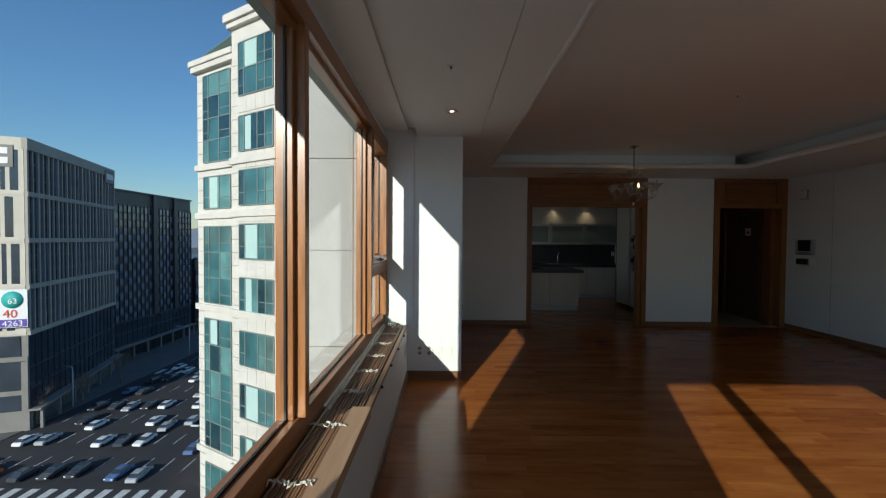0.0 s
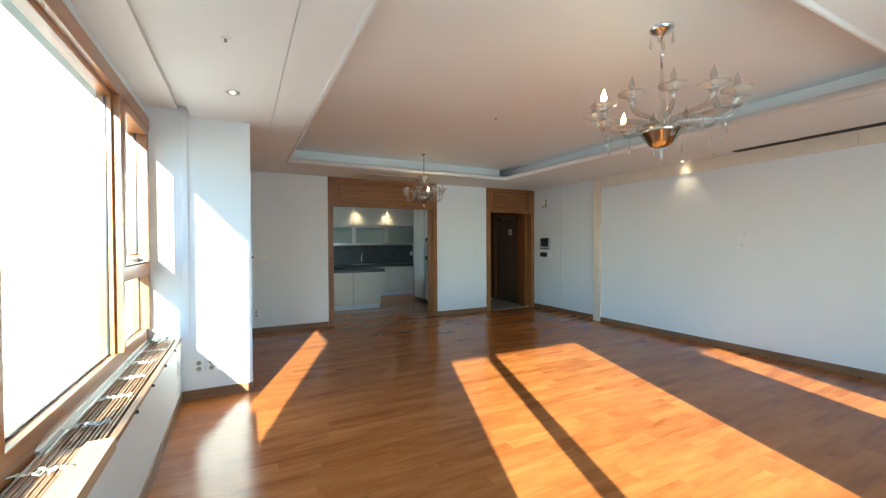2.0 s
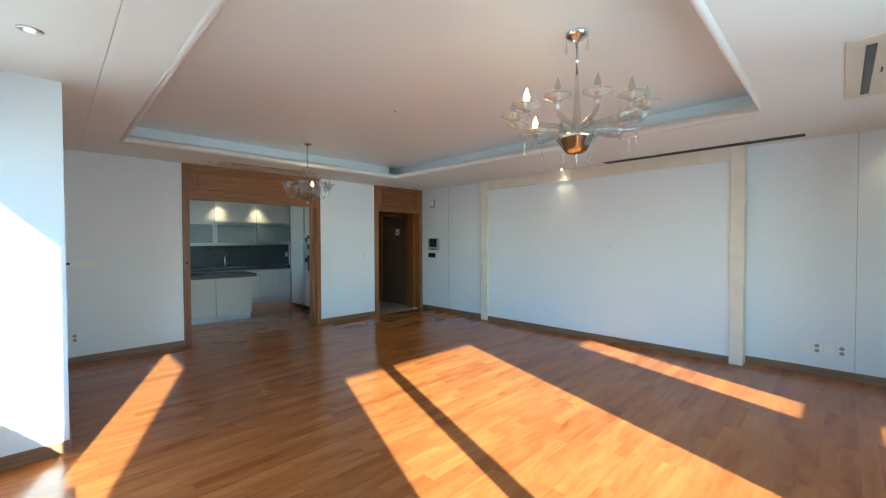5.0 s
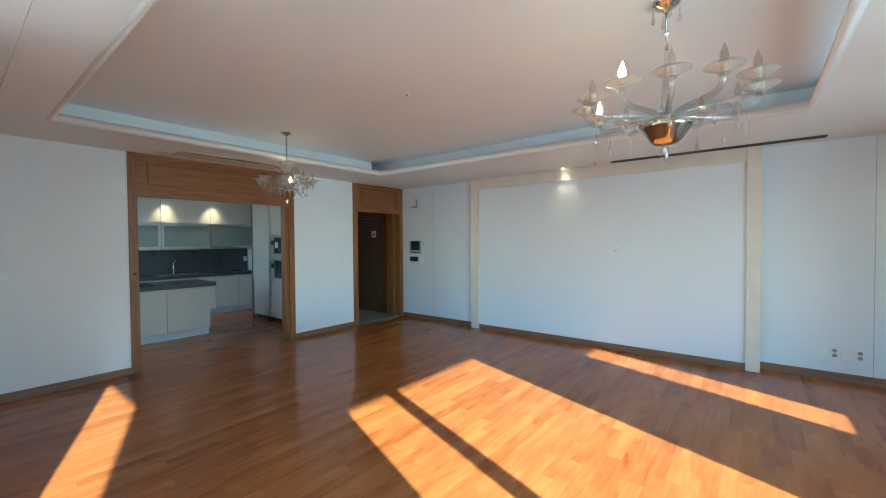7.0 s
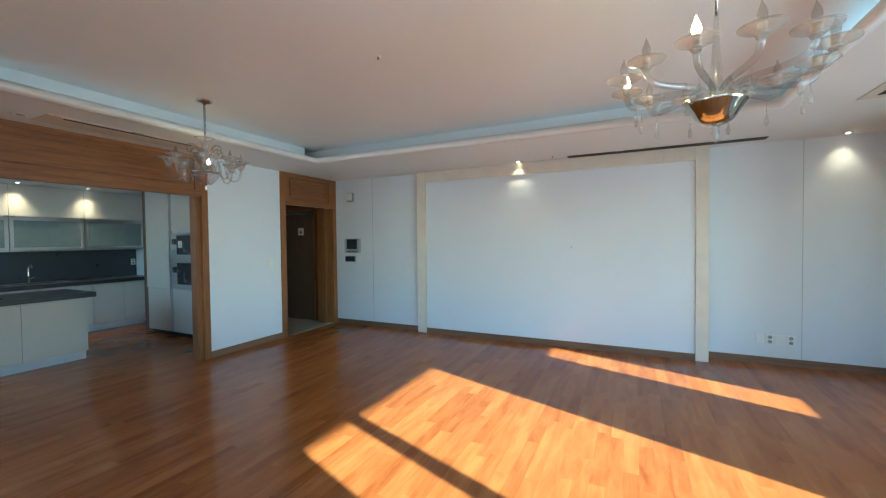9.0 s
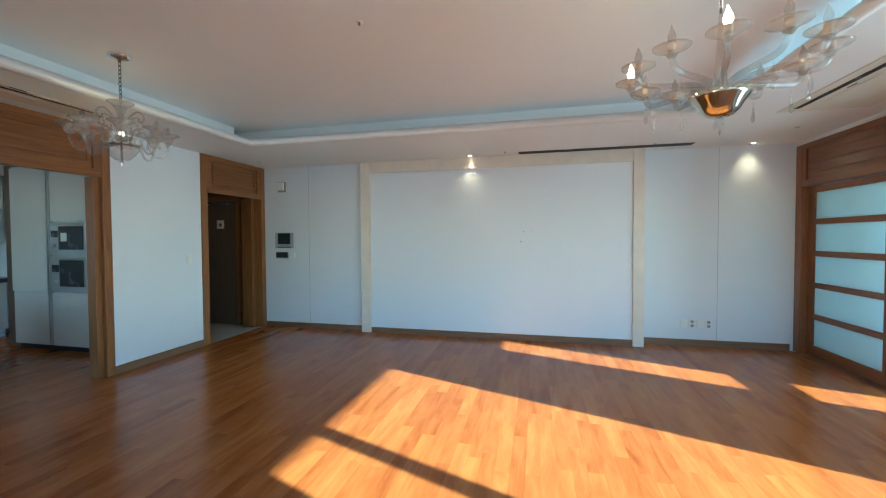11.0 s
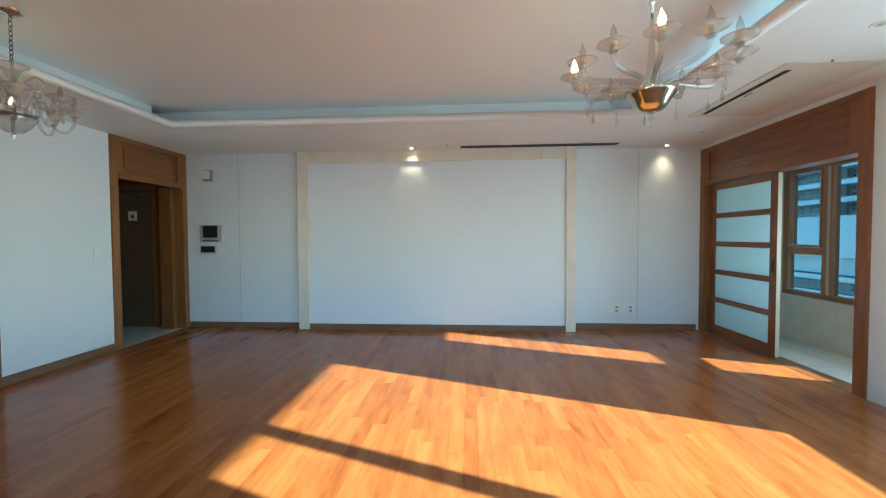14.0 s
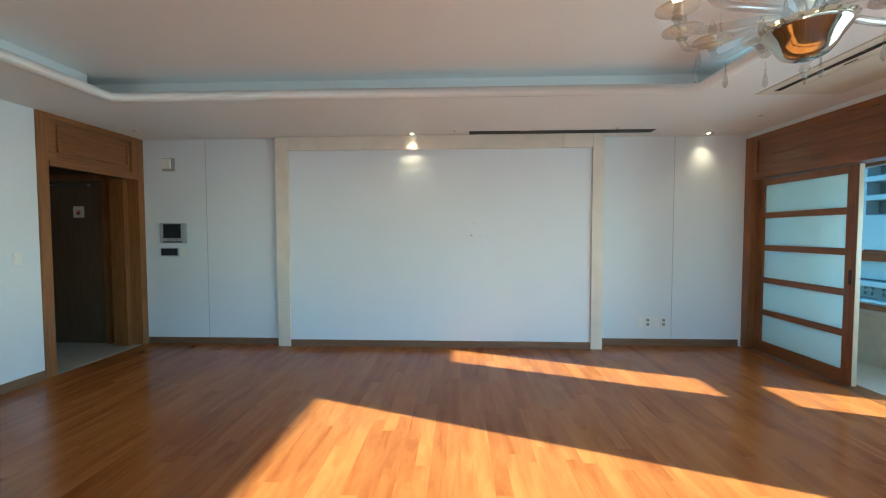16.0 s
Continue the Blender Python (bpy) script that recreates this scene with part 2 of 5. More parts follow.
RX1, RX2 = 6.515, 6.62    # right wall beyond and before the stone frame
LX = 0.265        # low wall under the window

structure("floor", boxes((-0.1, NY - 0.15, -0.2, 6.9, WY + 0.14, -0.012)), FLOOR_BED, "dark bed under the hardwood planks", "floor")
structure("wall_left", boxes((-0.05, NY, -0.2, LX, 4.93, 0.545), (0.02, 5.3, 0, 0.1, WY, H)), WHITE, "low white wall under the wide window", "wall")
structure("pillar", boxes((-0.05, 4.93, -0.2, 0.84, 5.6, 2.70)), WHITE, "white painted pillar beside the window", "pillar")
structure("wall_left_back", boxes((0.70, 5.6, -0.2, 0.84, WY, 2.70)), WHITE, "white painted side wall behind the pillar", "wall")
structure("wall_kitchen", boxes((0.70, WY, -0.2, 2.07, WY + 0.12, 2.9), (4.125, WY, -0.2, 5.27, WY + 0.12, 2.9), (2.07, WY, H - 0.004, 4.125, WY + 0.12, 2.9), (5.27, WY, H - 0.004, 6.9, WY + 0.12, 2.9)), WHITE, "white painted wall with two wood-framed openings", "wall")
structure("wall_right", boxes((RX1, 5.80, -0.2, 6.9, WY, 2.9), (6.455, 2.02, -0.2, 6.9, 5.80, 2.9), (RX2, NY - 0.1, -0.2, 6.9, 2.02, 2.9)), WHITE, "white wall with shallow panel joints", "wall")
structure("wall_balcony", boxes((-0.05, 0.02, -0.2, 1.22, NY, 2.9), (1.22, 0.02, 2.12, 3.42, NY, 2.9), (3.42, 0.02, -0.2, 4.285, NY, 2.9), (4.285, 0.02, H, 6.9, NY, 2.9)), WHITE, "white painted wall beside the balcony door", "wall")
structure("window_lintel", boxes((-0.14, NY, 2.49, 0.02, 4.93, 2.95)), WHITE, "white lintel over the window", "wall")

# soffit ring round the raised tray, with a rounded lip
TX0, TX1, TY0, TY1 = 1.31, 5.15, 1.62, 6.74


def soffit():
    bm = bmesh.new()
    z0, z1 = H, H + 0.05
    box(bm, 0.36, NY, z0, 1.012, WY, z1)
    box(bm, 1.018, NY, z0, TX0, WY, z1)
    box(bm, TX1, NY, z0, RX2, WY, z1)
    box(bm, TX0, NY, z0, TX1, TY0, z1)
    box(bm, TX0, TY1, z0, TX1, WY, z1)
    box(bm, 1.008, NY, z0 + 0.008, 1.022, WY, z1)
    box(bm, -0.05, NY, z0 + 0.05, 0.265, 4.93, z1 + 0.1)
    return bm


structure("ceiling", soffit(), CEIL, "white lowered ceiling round the tray", "ceiling")


def lip():
    """Rounded moulding that stands on the edge of the tray."""
    prof = [(0.0, -0.001), (-0.035, 0.0), (-0.05, 0.012), (-0.055, 0.03), (-0.05, 0.06), (-0.035, 0.08), (-0.012, 0.085), (0.0, 0.085)]
    bm = bmesh.new()
    rings = []
    for sx, sy in ((0, 0), (1, 0), (1, 1), (0, 1)):
        cx, cy = (TX1 if sx else TX0), (TY1 if sy else TY0)
        ux, uy = (1 if sx else -1), (1 if sy else -1)
        rings.append([bm.verts.new((cx + ux * o, cy + uy * o, H + z)) for o, z in prof])
    for a, b in zip(rings, rings[1:] + rings[:1]):
        for i in range(len(prof) - 1):
            f = bm.faces.new((a[i], b[i], b[i + 1], a[i + 1]))
            f.smooth = True
        bm.faces.new((a[-1], b[-1], b[0], a[0]))
    return bm


structure("ceiling_lip", lip(), CEIL, "rounded white moulding round the tray", "moulding")
structure("ceiling_tray", boxes((0.36, NY, UP, RX2, WY, UP + 0.1)), CEIL, "raised plain ceiling with a recessed cove", "ceiling")
for q in ((TX0 - 0.26, NY, TX0 - 0.22, WY), (TX1 + 0.22, NY, TX1 + 0.26, WY), (TX0, TY0 - 0.26, TX1, TY0 - 0.22), (TX0, TY1 + 0.22, TX1, TY1 + 0.26)):
    structure("ceiling_cove", boxes((q[0], q[1], H + 0.05, q[2], q[3], UP)), CEIL, "white back of the ceiling cove", "ceiling")
structure("roof_slab", boxes((-0.3, -1.2, 2.95, 7.1, 12.0, 3.1)), GRANITE, "concrete slab over the flat", "slab")
structure("curtain_slot", boxes((0.265, NY, H + 0.085, 0.36, 4.93, H + 0.10), (0.36, NY, H + 0.05, 0.375, 4.93, H + 0.10)), CEIL, "recessed slot for a curtain track", "ceiling")

# ---- window wall ----


def kind_structure(name, at, label, category):
    ob = thing(name, at, label, category)
    ob["kind"] = "structure"
    return ob


def window_left():
    w = kind_structure("window_1", (0, 0, 0), "wide wood-framed window over a low sill", "window")
    z0, z1 = 0.64, 2.49
    x0, x1 = -0.06, 0.05
    part("frame", boxes((x0, NY, z0 - 0.10, x1 - 0.02, 4.93, z0 + 0.05), bevel=0.004), SASH_Y, w, "brown wooden bottom rail")
    part("frame", boxes((x0, NY, z1 - 0.10, x1 + 0.01, 4.93, z1), (x0 + 0.02, NY, z1 - 0.13, x1 - 0.03, 4.93, z1 - 0.10), bevel=0.004), SASH_Y, w, "brown wooden top rail")
    for y in (2.45, 3.98):
        part("mullion", boxes((x0, y, z0 + 0.05, x1 - 0.035, y + 0.025, z1 - 0.10), (x0, y + 0.03, z0 + 0.05, x1 + 0.008, y + 0.08, z1 - 0.10), bevel=0.003), SASH_Z, w, "brown wooden mullion")
    part("frame", boxes((x0, 4.86, z0 + 0.05, x1, 4.93, z1 - 0.10), bevel=0.004), SASH_Z, w)
    part("frame", boxes((x0, NY, z0 + 0.05, x1, NY + 0.07, z1 - 0.10), bevel=0.004), SASH_Z, w)
    part("transom", boxes((x0, 4.06, 1.15, x1, 4.86, 1.25), bevel=0.004), SASH_Y, w, "brown wooden transom")
    sash = part("casement", boxes((x0 - 0.01, 4.065, 1.26, x1 + 0.012, 4.12, z1 - 0.11), (x0 - 0.01, 4.80, 1.26, x1 + 0.012, 4.855, z1 - 0.11), (x0 - 0.01, 4.12, 1.26, x1 + 0.012, 4.80, 1.32), (x0 - 0.01, 4.12, z1 - 0.17, x1 + 0.012, 4.80, z1 - 0.11), bevel=0.003), SASH_Z, w, "opening casement of dark red wood")
    part("casement_handle", boxes((x1 + 0.012, 4.42, 1.27, x1 + 0.03, 4.50, 1.30), (x1 + 0.03, 4.40, 1.278, x1 + 0.05, 4.56, 1.294), bevel=0.004), ALU, sash, "grey metal handle")
    for y0, y1, a, b in ((NY + 0.07, 2.45, z0 + 0.05, z1 - 0.10), (2.53, 3.98, z0 + 0.05, z1 - 0.10), (4.12, 4.80, 1.32, z1 - 0.17), (4.06, 4.86, z0 + 0.05, 1.15)):
        p = part("pane", boxes((-0.034, y0 - 0.005, a - 0.005, -0.022, y1 + 0.005, b + 0.005)), GLASS, w, "clear pane")
        p.visible_shadow = False
        rub = bmesh.new()
        for q in ((-0.021, y0, a, -0.012, y0 + 0.012, b), (-0.021, y1 - 0.012, a, -0.012, y1, b), (-0.021, y0 + 0.012, a, -0.012, y1 - 0.012, a + 0.012)):
            box(rub, *q)
        part("gasket", rub, DARK, w, "dark rubber gasket")


window_left()
SILL_STONE = material("pale_sill", (0.74, 0.70, 0.62), 0.35, vary=0.06, scale=8, bump=0.06)
structure("window_sill", boxes((-0.02, NY, 0.545, 0.03, 4.93, 0.553)), SILL_STONE, "narrow pale sill at the window's foot", "sill")
structure("baseboard_1", boxes((LX, NY, 0, LX + 0.013, 4.93, 0.085)), BASE_Y, "brown wooden baseboard under the window", "baseboard")
structure("baseboard_2", boxes((LX + 0.013, 4.917, 0, 0.853, 4.93, 0.085), (0.84, 4.93, 0, 0.853, WY, 0.085)), BASE_X, "brown wooden baseboard round the pillar", "baseboard")
structure("baseboard_3", boxes((0.853, WY - 0.013, 0, 2.066, WY, 0.085), (4.129, WY - 0.013, 0, 5.266, WY, 0.085)), BASE_X, "brown wooden baseboard", "baseboard")
structure("baseboard_4", boxes((RX1 - 0.013, 5.868, 0, RX1, WY - 0.03, 0.08), (6.438, 2.085, 0, 6.455, 5.715, 0.08), (RX2 - 0.013, NY + 0.06, 0, RX2, 1.952, 0.085)), BASE_Y, "brown wooden baseboard", "baseboard")

GRILLE = wood("grille_wood", (0.17, 0.08, 0.04), (0.38, 0.22, 0.12), "y", rough=0.4, fine=1.2, spread=0.12)
COVER = wood("grille_cover_wood", (0.34, 0.20, 0.11), (0.56, 0.37, 0.23), "y", rough=0.4, fine=1.0, spread=0.08)


def convector(y0, y1, z, wide, label):
    """Slatted wooden grille over the heating channel: long thin slats and tied cords."""
    c = thing("convector_grille", (0, 0, 0), label, "grille", "grilles on the window sill")
    part("tray", boxes((0.045, y0, z - 0.03, 0.058, y1, z), (0.058, y0, z - 0.03, LX - 0.01, y1, z - 0.024)), ALU, c, "grey metal channel")
    n = 10
    for i in range(n):
        x = 0.063 + i * (wide - 0.063) / n
        part("slat", boxes((x, y0, z - 0.02, x + 0.010, y1, z + 0.002 + 0.003 * (i % 2)), bevel=0.002), GRILLE, c)
    return c


c1 = convector(NY + 0.02, 2.80, 0.588, 0.185, "brown slatted wooden grille over the sill heater")
part("cover_edge", boxes((0.188, NY + 0.02, 0.594, 0.285, 2.80, 0.606), (0.277, NY + 0.02, 0.552, 0.285, 2.80, 0.5935), (0.188, NY + 0.02, 0.566, 0.196, 2.80, 0.5935), bevel=0.002), COVER, c1, "pale brown front board")
convector(2.84, 4.90, 0.572, 0.235, "brown slatted wooden grille with bits of cord")
sill_edge = single("sill_edge", boxes((0.238, 2.84, 0.546, 0.270, 4.925, 0.573), bevel=0.004), BASE_Y, "brown edge board of the window sill", "board")
single("metal_rail", boxes((-0.005, 2.82, 0.5545, 0.043, 4.85, 0.597), bevel=0.004), ALU, "grey metal rail along the window foot", "rail")

CORD = material("grey_cord", (0.66, 0.64, 0.58), 0.8, vary=0.2, scale=60)
rng = random.Random(5)


def cord(at, n=46, wide=0.17, lump=0.014, name="cord", label="tangled pale cord on the grille"):
    pts = []
    for i in range(n):
        u = i / (n - 1)
        pts.append((at[0] + (u - 0.5) * wide + rng.uniform(-lump, lump), at[1] + rng.uniform(-lump, lump) * 1.6, at[2] + 0.006 + rng.uniform(0, lump)))
    single(name, tube(smooth_line(pts, 4), 0.003, 6), CORD, label, "cord", "cords on the sill")


for y in (1.75, 2.15, 2.60):
    cord((0.125, y, 0.594))
for y in (3.05, 3.40, 3.75, 4.10, 4.45):
    cord((0.13, y, 0.578))
WIRE = material("grey_green_wire", (0.22, 0.25, 0.22), 0.6, vary=0.3, scale=40)
pts = [(0.13 + rng.uniform(-0.07, 0.07), 4.78 + rng.uniform(-0.09, 0.09), 0.585 + rng.uniform(0, 0.05)) for i in range(40)]
single("tangled_wire", tube(smooth_line(pts, 5), 0.004, 6), WIRE, "tangled grey wires lying on the sill end", "wires")
for y in (3.2, 3.62, 4.05, 4.5):
    part("knob", lathe([(0, 0), (0.008, 0), (0.011, 0.006), (0.008, 0.014), (0, 0.016)], 12, pose(0.270, y, 0.558, 0, 90, 0)), DARK, sill_edge, "small dark knob")


structure("trim_pillar", boxes((0.285, 4.916, 0.60, 0.335, 4.93, H + 0.04), bevel=0.003), WHITE, "narrow white strip on the pillar edge", "trim")

# ---- plates on the walls ----


def plate(name, m, w, h, label, gangs=1, kind="switch", group=""):
    """A wall plate; local x across, z up, y out of the wall."""
    t = thing(name, m, label, "switch" if kind == "switch" else "socket", group)
    part("plate", boxes((-w / 2, -0.008, -h / 2, w / 2, 0, h / 2), bevel=0.003), PLASTIC, t)
    for i in range(gangs):
        cx = (i + 0.5) * w / gangs - w / 2
        if kind == "switch":
            part("rocker", boxes((cx - 0.4 * w / gangs, -0.012, -0.3 * h, cx + 0.4 * w / gangs, -0.008, 0.3 * h), bevel=0.002), PLASTIC, t)
        else:
            for dz in (-0.026, 0.026):
                part("socket_well", lathe([(0.0, -0.010), (0.015, -0.010), (0.018, -0.0135), (0.020, -0.0135), (0.021, -0.008)], 16, pose(cx, 0, dz * h / 0.115, 90, 0, 0) @ pose(0, 0, 0, 180, 0, 0)), SOCKETGREY, t, "round grey socket well")
                part("hole", boxes((cx - 0.009, -0.0118, dz * h / 0.115 - 0.003, cx - 0.004, -0.0105, dz * h / 0.115 + 0.003), (cx + 0.004, -0.0118, dz * h / 0.115 - 0.003, cx + 0.009, -0.0105, dz * h / 0.115 + 0.003)), BLACK, t)
    return t


def on_kitchen(x, z):
    return pose(x, WY, z)


def on_right(y, z, x=RX2):
    return pose(x, y, z, 0, 0, -90)


th = plate("thermostat", on_kitchen(0.93, 1.20), 0.11, 0.08, "white room thermostat with a small dark display", 1)
part("display", boxes((-0.035, -0.017, -0.015, -0.005, -0.0125, 0.015), bevel=0.002), DARK, th, "small dark display")
plate("light_switch", on_kitchen(1.072, 1.195), 0.13, 0.08, "white double light switch on the wall", 2)
plate("wall_socket", on_kitchen(0.955, 0.31), 0.075, 0.115, "white double power socket low on the wall", 1, "socket")
plate("light_switch", on_kitchen(5.075, 1.165), 0.075, 0.12, "cream light switch on the white wall", 1)
plate("wall_socket", pose(0.40, 4.93, 0.30), 0.075, 0.115, "white double power socket on the pillar", 1, "socket")
plate("wall_socket", pose(0.50, 4.93, 0.30), 0.075, 0.115, "white double power socket on the pillar", 1, "socket")
plate("wall_switch", pose(0.60, 4.93, 0.30), 0.075, 0.115, "cream aerial outlet on the pillar", 1)
plate("wall_switch", pose(0.70, 4.93, 0.30), 0.085, 0.115, "cream blank outlet on the pillar", 1)
plate("wall_switch", pose(LX, 4.72, 0.36, 0, 0, 90), 0.075, 0.115, "cream outlet on the low wall", 1)
for y, k, lab in ((1.43, "switch", "white blank wall plate"), (1.335, "socket", "white double power socket"), (1.24, "switch", "white aerial plate with a dark slot"), (1.145, "socket", "white double power socket")):
    plate("wall_socket" if k == "socket" else "wall_plate", on_right(y, 0.29), 0.08, 0.115, lab + " low on the wall", 1, k, "row of wall outlets")

# door chime, video intercom, heating control
t = thing("door_chime", on_right(7.255, 2.24, RX1), "silver square door chime box on the wall", "chime")
part("case", boxes((-0.075, -0.02, -0.08, 0.075, 0, 0.08), bevel=0.004), SOCKETGREY, t)
part("cover", boxes((-0.065, -0.045, -0.05, 0.04, -0.02, 0.07), bevel=0.008), PLASTIC, t, "white sloped cover")
t = thing("video_intercom", on_right(7.215, 1.39, RX1), "silver video intercom with a dark screen on the wall", "intercom")
part("case", boxes((-0.165, -0.035, -0.125, 0.165, 0, 0.125), bevel=0.006), SILVER, t)
part("screen", boxes((-0.105, -0.040, -0.05, 0.10, -0.035, 0.105), bevel=0.003), DARK, t, "dark glossy screen")
part("screen_border", boxes((-0.115, -0.0375, -0.062, 0.11, -0.035, 0.115)), BLACK, t)
for i in range(4):
    part("button", boxes((-0.06 + i * 0.035, -0.040, -0.088, -0.04 + i * 0.035, -0.035, -0.078), bevel=0.001), DARK, t)
part("speaker_slot", boxes((-0.12, -0.037, -0.115, 0.12, -0.035, -0.10)), DARK, t)
t = thing("control_panel", on_right(7.275, 1.155, RX1), "dark control panel in a silver frame", "panel")
part("frame", boxes((-0.115, -0.012, -0.055, 0.115, 0, 0.055), bevel=0.003), SILVER, t)
part("panel", boxes((-0.105, -0.016, -0.042, 0.105, -0.012, 0.045), bevel=0.002), DARK, t, "dark glossy panel")
plate("light_switch", on_right(7.09, 1.155, RX1), 0.09, 0.115, "white light switch in a silver frame", 1)

# ---- stone frame on the right wall ----
STONE_X = 6.425
f = thing("stone_frame", (0, 0, 0), "cream limestone frame set round the white wall panel", "wall frame")
for y0, y1, a, b in ((5.715, 5.868, 0, 0.565), (5.715, 5.868, 0.567, H - 0.002), (1.952, 2.085, 0, H - 0.002)):
    part("stone_post", boxes((STONE_X, y0, a, 6.62, y1, b), bevel=0.002), STONE, f)
for y0, y1 in ((2.087, 2.42), (2.422, 4.77), (4.772, 5.713)):
    part("stone_lintel", boxes((STONE_X + 0.001, y0, 2.385, 6.456, y1, H - 0.002), bevel=0.002), STONE, f)
JOINT = material("panel_joint", (0.45, 0.46, 0.47), 0.7)
for y, x in ((6.79, RX1), (1.05, RX2)):
    structure("trim_joint", boxes((x - 0.002, y - 0.003, 0.088, x + 0.001, y + 0.003, H)), JOINT, "thin joint between wall panels", "joint")
for y, z, r in ((3.47, 1.50, 0.006), (3.50, 1.36, 0.008), (3.36, 1.51, 0.003), (3.33, 1.50, 0.003), (3.38, 1.36, 0.003), (3.30, 1.35, 0.003)):
    single("screw_hole", lathe([(0, 0), (r, 0), (r, 0.002), (0, 0.002)], 10, pose(6.455, y, z, 0, -90, 0)), BLACK, "small dark screw hole in the white panel", "hole", "screw holes in the panel")

# ---- timber openings in the kitchen wall ----


def panel_over(par, x0, x1, z0, z1, y, mat):
    """A framed and fielded panel over an opening, facing -y."""
    part("panel", boxes((x0, y + 0.008, z0, x1, y + 0.05, z1)), mat, par)
    m = 0.075
    for q in ((x0, z1 - m * 0.7, x1, z1), (x0, z0, x1, z0 + m), ):
        part("rail", boxes((q[0], y - 0.022, q[1], q[2], y + 0.008, q[3]), bevel=0.003), mat, par)
    for a in (x0, x1 - m):
        part("stile", boxes((a, y - 0.022, z0 + m, a + m, y + 0.008, z1 - m * 0.7), bevel=0.003), mat, par)
    b = 0.11
    bm = bmesh.new()
    for q in ((x0 + b, z0 + b + 0.03, x1 - b, z0 + b + 0.045), (x0 + b, z1 - b - 0.005, x1 - b, z1 - b + 0.01), (x0 + b, z0 + b + 0.045, x0 + b + 0.015, z1 - b - 0.005), (x1 - b - 0.015, z0 + b + 0.045, x1 - b, z1 - b - 0.005)):
        box(bm, q[0], y - 0.012, q[1], q[2], y + 0.008, q[3], bevel=0.004)
    part("bead", bm, mat, par)


k = kind_structure("door_1", (0, 0, 0), "wide oak-framed opening to the kitchen with a panel over it", "door frame")
part("jamb", boxes((2.07, WY - 0.022, 0, 2.156, WY + 0.14, H), bevel=0.003), TRIM_Z, k)
part("jamb", boxes((4.045, WY - 0.022, 0, 4.125, WY + 0.14, H), bevel=0.003), TRIM_Z, k)
part("jamb", boxes((3.985, WY + 0.02, 0, 4.045, WY + 0.13, 2.05), bevel=0.003), TRIM_Z, k, "inner post of the opening")
panel_over(k, 2.156, 4.045, 2.05, H, WY + 0.004, TRIM_X)
part("lock_hole", lathe([(0, 0), (0.014, 0), (0.016, 0.003), (0, 0.003)], 14, pose(2.115, WY - 0.0225, 1.16, 90, 0, 0)), BLACK, k)
e = kind_structure("door_2", (0, 0, 0), "oak-framed opening to the entrance with a panel over it", "door frame")
part("jamb", boxes((5.27, WY - 0.022, 0, 5.365, WY + 0.14, H), bevel=0.003), TRIM_Z, e)
part("jamb", boxes((6.42, WY - 0.022, 0, 6.512, WY + 0.14, H), bevel=0.003), TRIM_Z, e)
part("jamb", boxes((6.36, WY + 0.12, 0, 6.51, WY + 0.30, 2.05), bevel=0.003), TRIM_Z, e, "inner post of the opening")
panel_over(e, 5.365, 6.42, 2.05, H, WY + 0.004, TRIM_X)
part("shelf_rail", boxes((5.365, WY - 0.035, 2.045, 6.42, WY - 0.02, 2.10), bevel=0.004), TRIM_X, e)

# ---- entrance beyond the second opening ----
BROWN = wood("dark_brown_door", (0.070, 0.040, 0.022), (0.15, 0.090, 0.052), "z", rough=0.4, fine=1.2, spread=0.05)
TILE = material("beige_floor_tile", (0.48, 0.43, 0.36), 0.3, vary=0.06, scale=5, bump=0.05)
structure("floor_entrance", boxes((4.6, WY + 0.13, -0.2, 6.9, 10.2, -0.006)), TILE, "beige tiled entrance floor", "floor")
structure("wall_entrance", boxes((6.52, WY + 0.12, -0.1, 6.9, 10.2, 2.9), (4.72, 9.9, -0.1, 6.52, 10.2, 2.9), (5.02, WY + 0.12, -0.1, 5.25, 9.9, 2.9)), BROWN, "dark brown panelled entrance walls", "wall")
structure("ceiling_entrance", boxes((5.0, WY + 0.12, 2.3, 6.6, 10.2, 2.4)), CEIL, "plain entrance ceiling", "ceiling")
d = kind_structure("door_3", (0, 0, 0), "dark brown wooden door in the entrance", "door")
part("leaf", boxes((6.485, 8.10, 0.01, 6.515, 9.0, 2.05), bevel=0.003), BROWN, d)
part("frame", boxes((6.46, 8.03, 0, 6.518, 8.098, 2.12), (6.46, 9.002, 0, 6.518, 9.08, 2.12), (6.46, 8.098, 2.053, 6.518, 9.002, 2.12), bevel=0.003), TRIM_Z, d, "oak door frame")
part("closer_bar", boxes((6.44, 8.25, 1.98, 6.484, 8.75, 2.005), bevel=0.003), ALU, d, "thin metal bar of a door closer")
t = thing("notice", (6.4845, 8.42, 1.66), "small pale square notice with a red figure on the door", "notice")
part("sheet", boxes((-0.002, -0.07, -0.07, 0, 0.07, 0.07)), STONE, t)
RED = material("red_print", (0.45, 0.08, 0.03), 0.5)
part("print", lathe([(0, 0), (0.025, 0), (0.03, 0.001), (0, 0.0015)], 12, pose(-0.002, 0, -0.01, 0, -90, 0)), RED, t, "red printed blot")

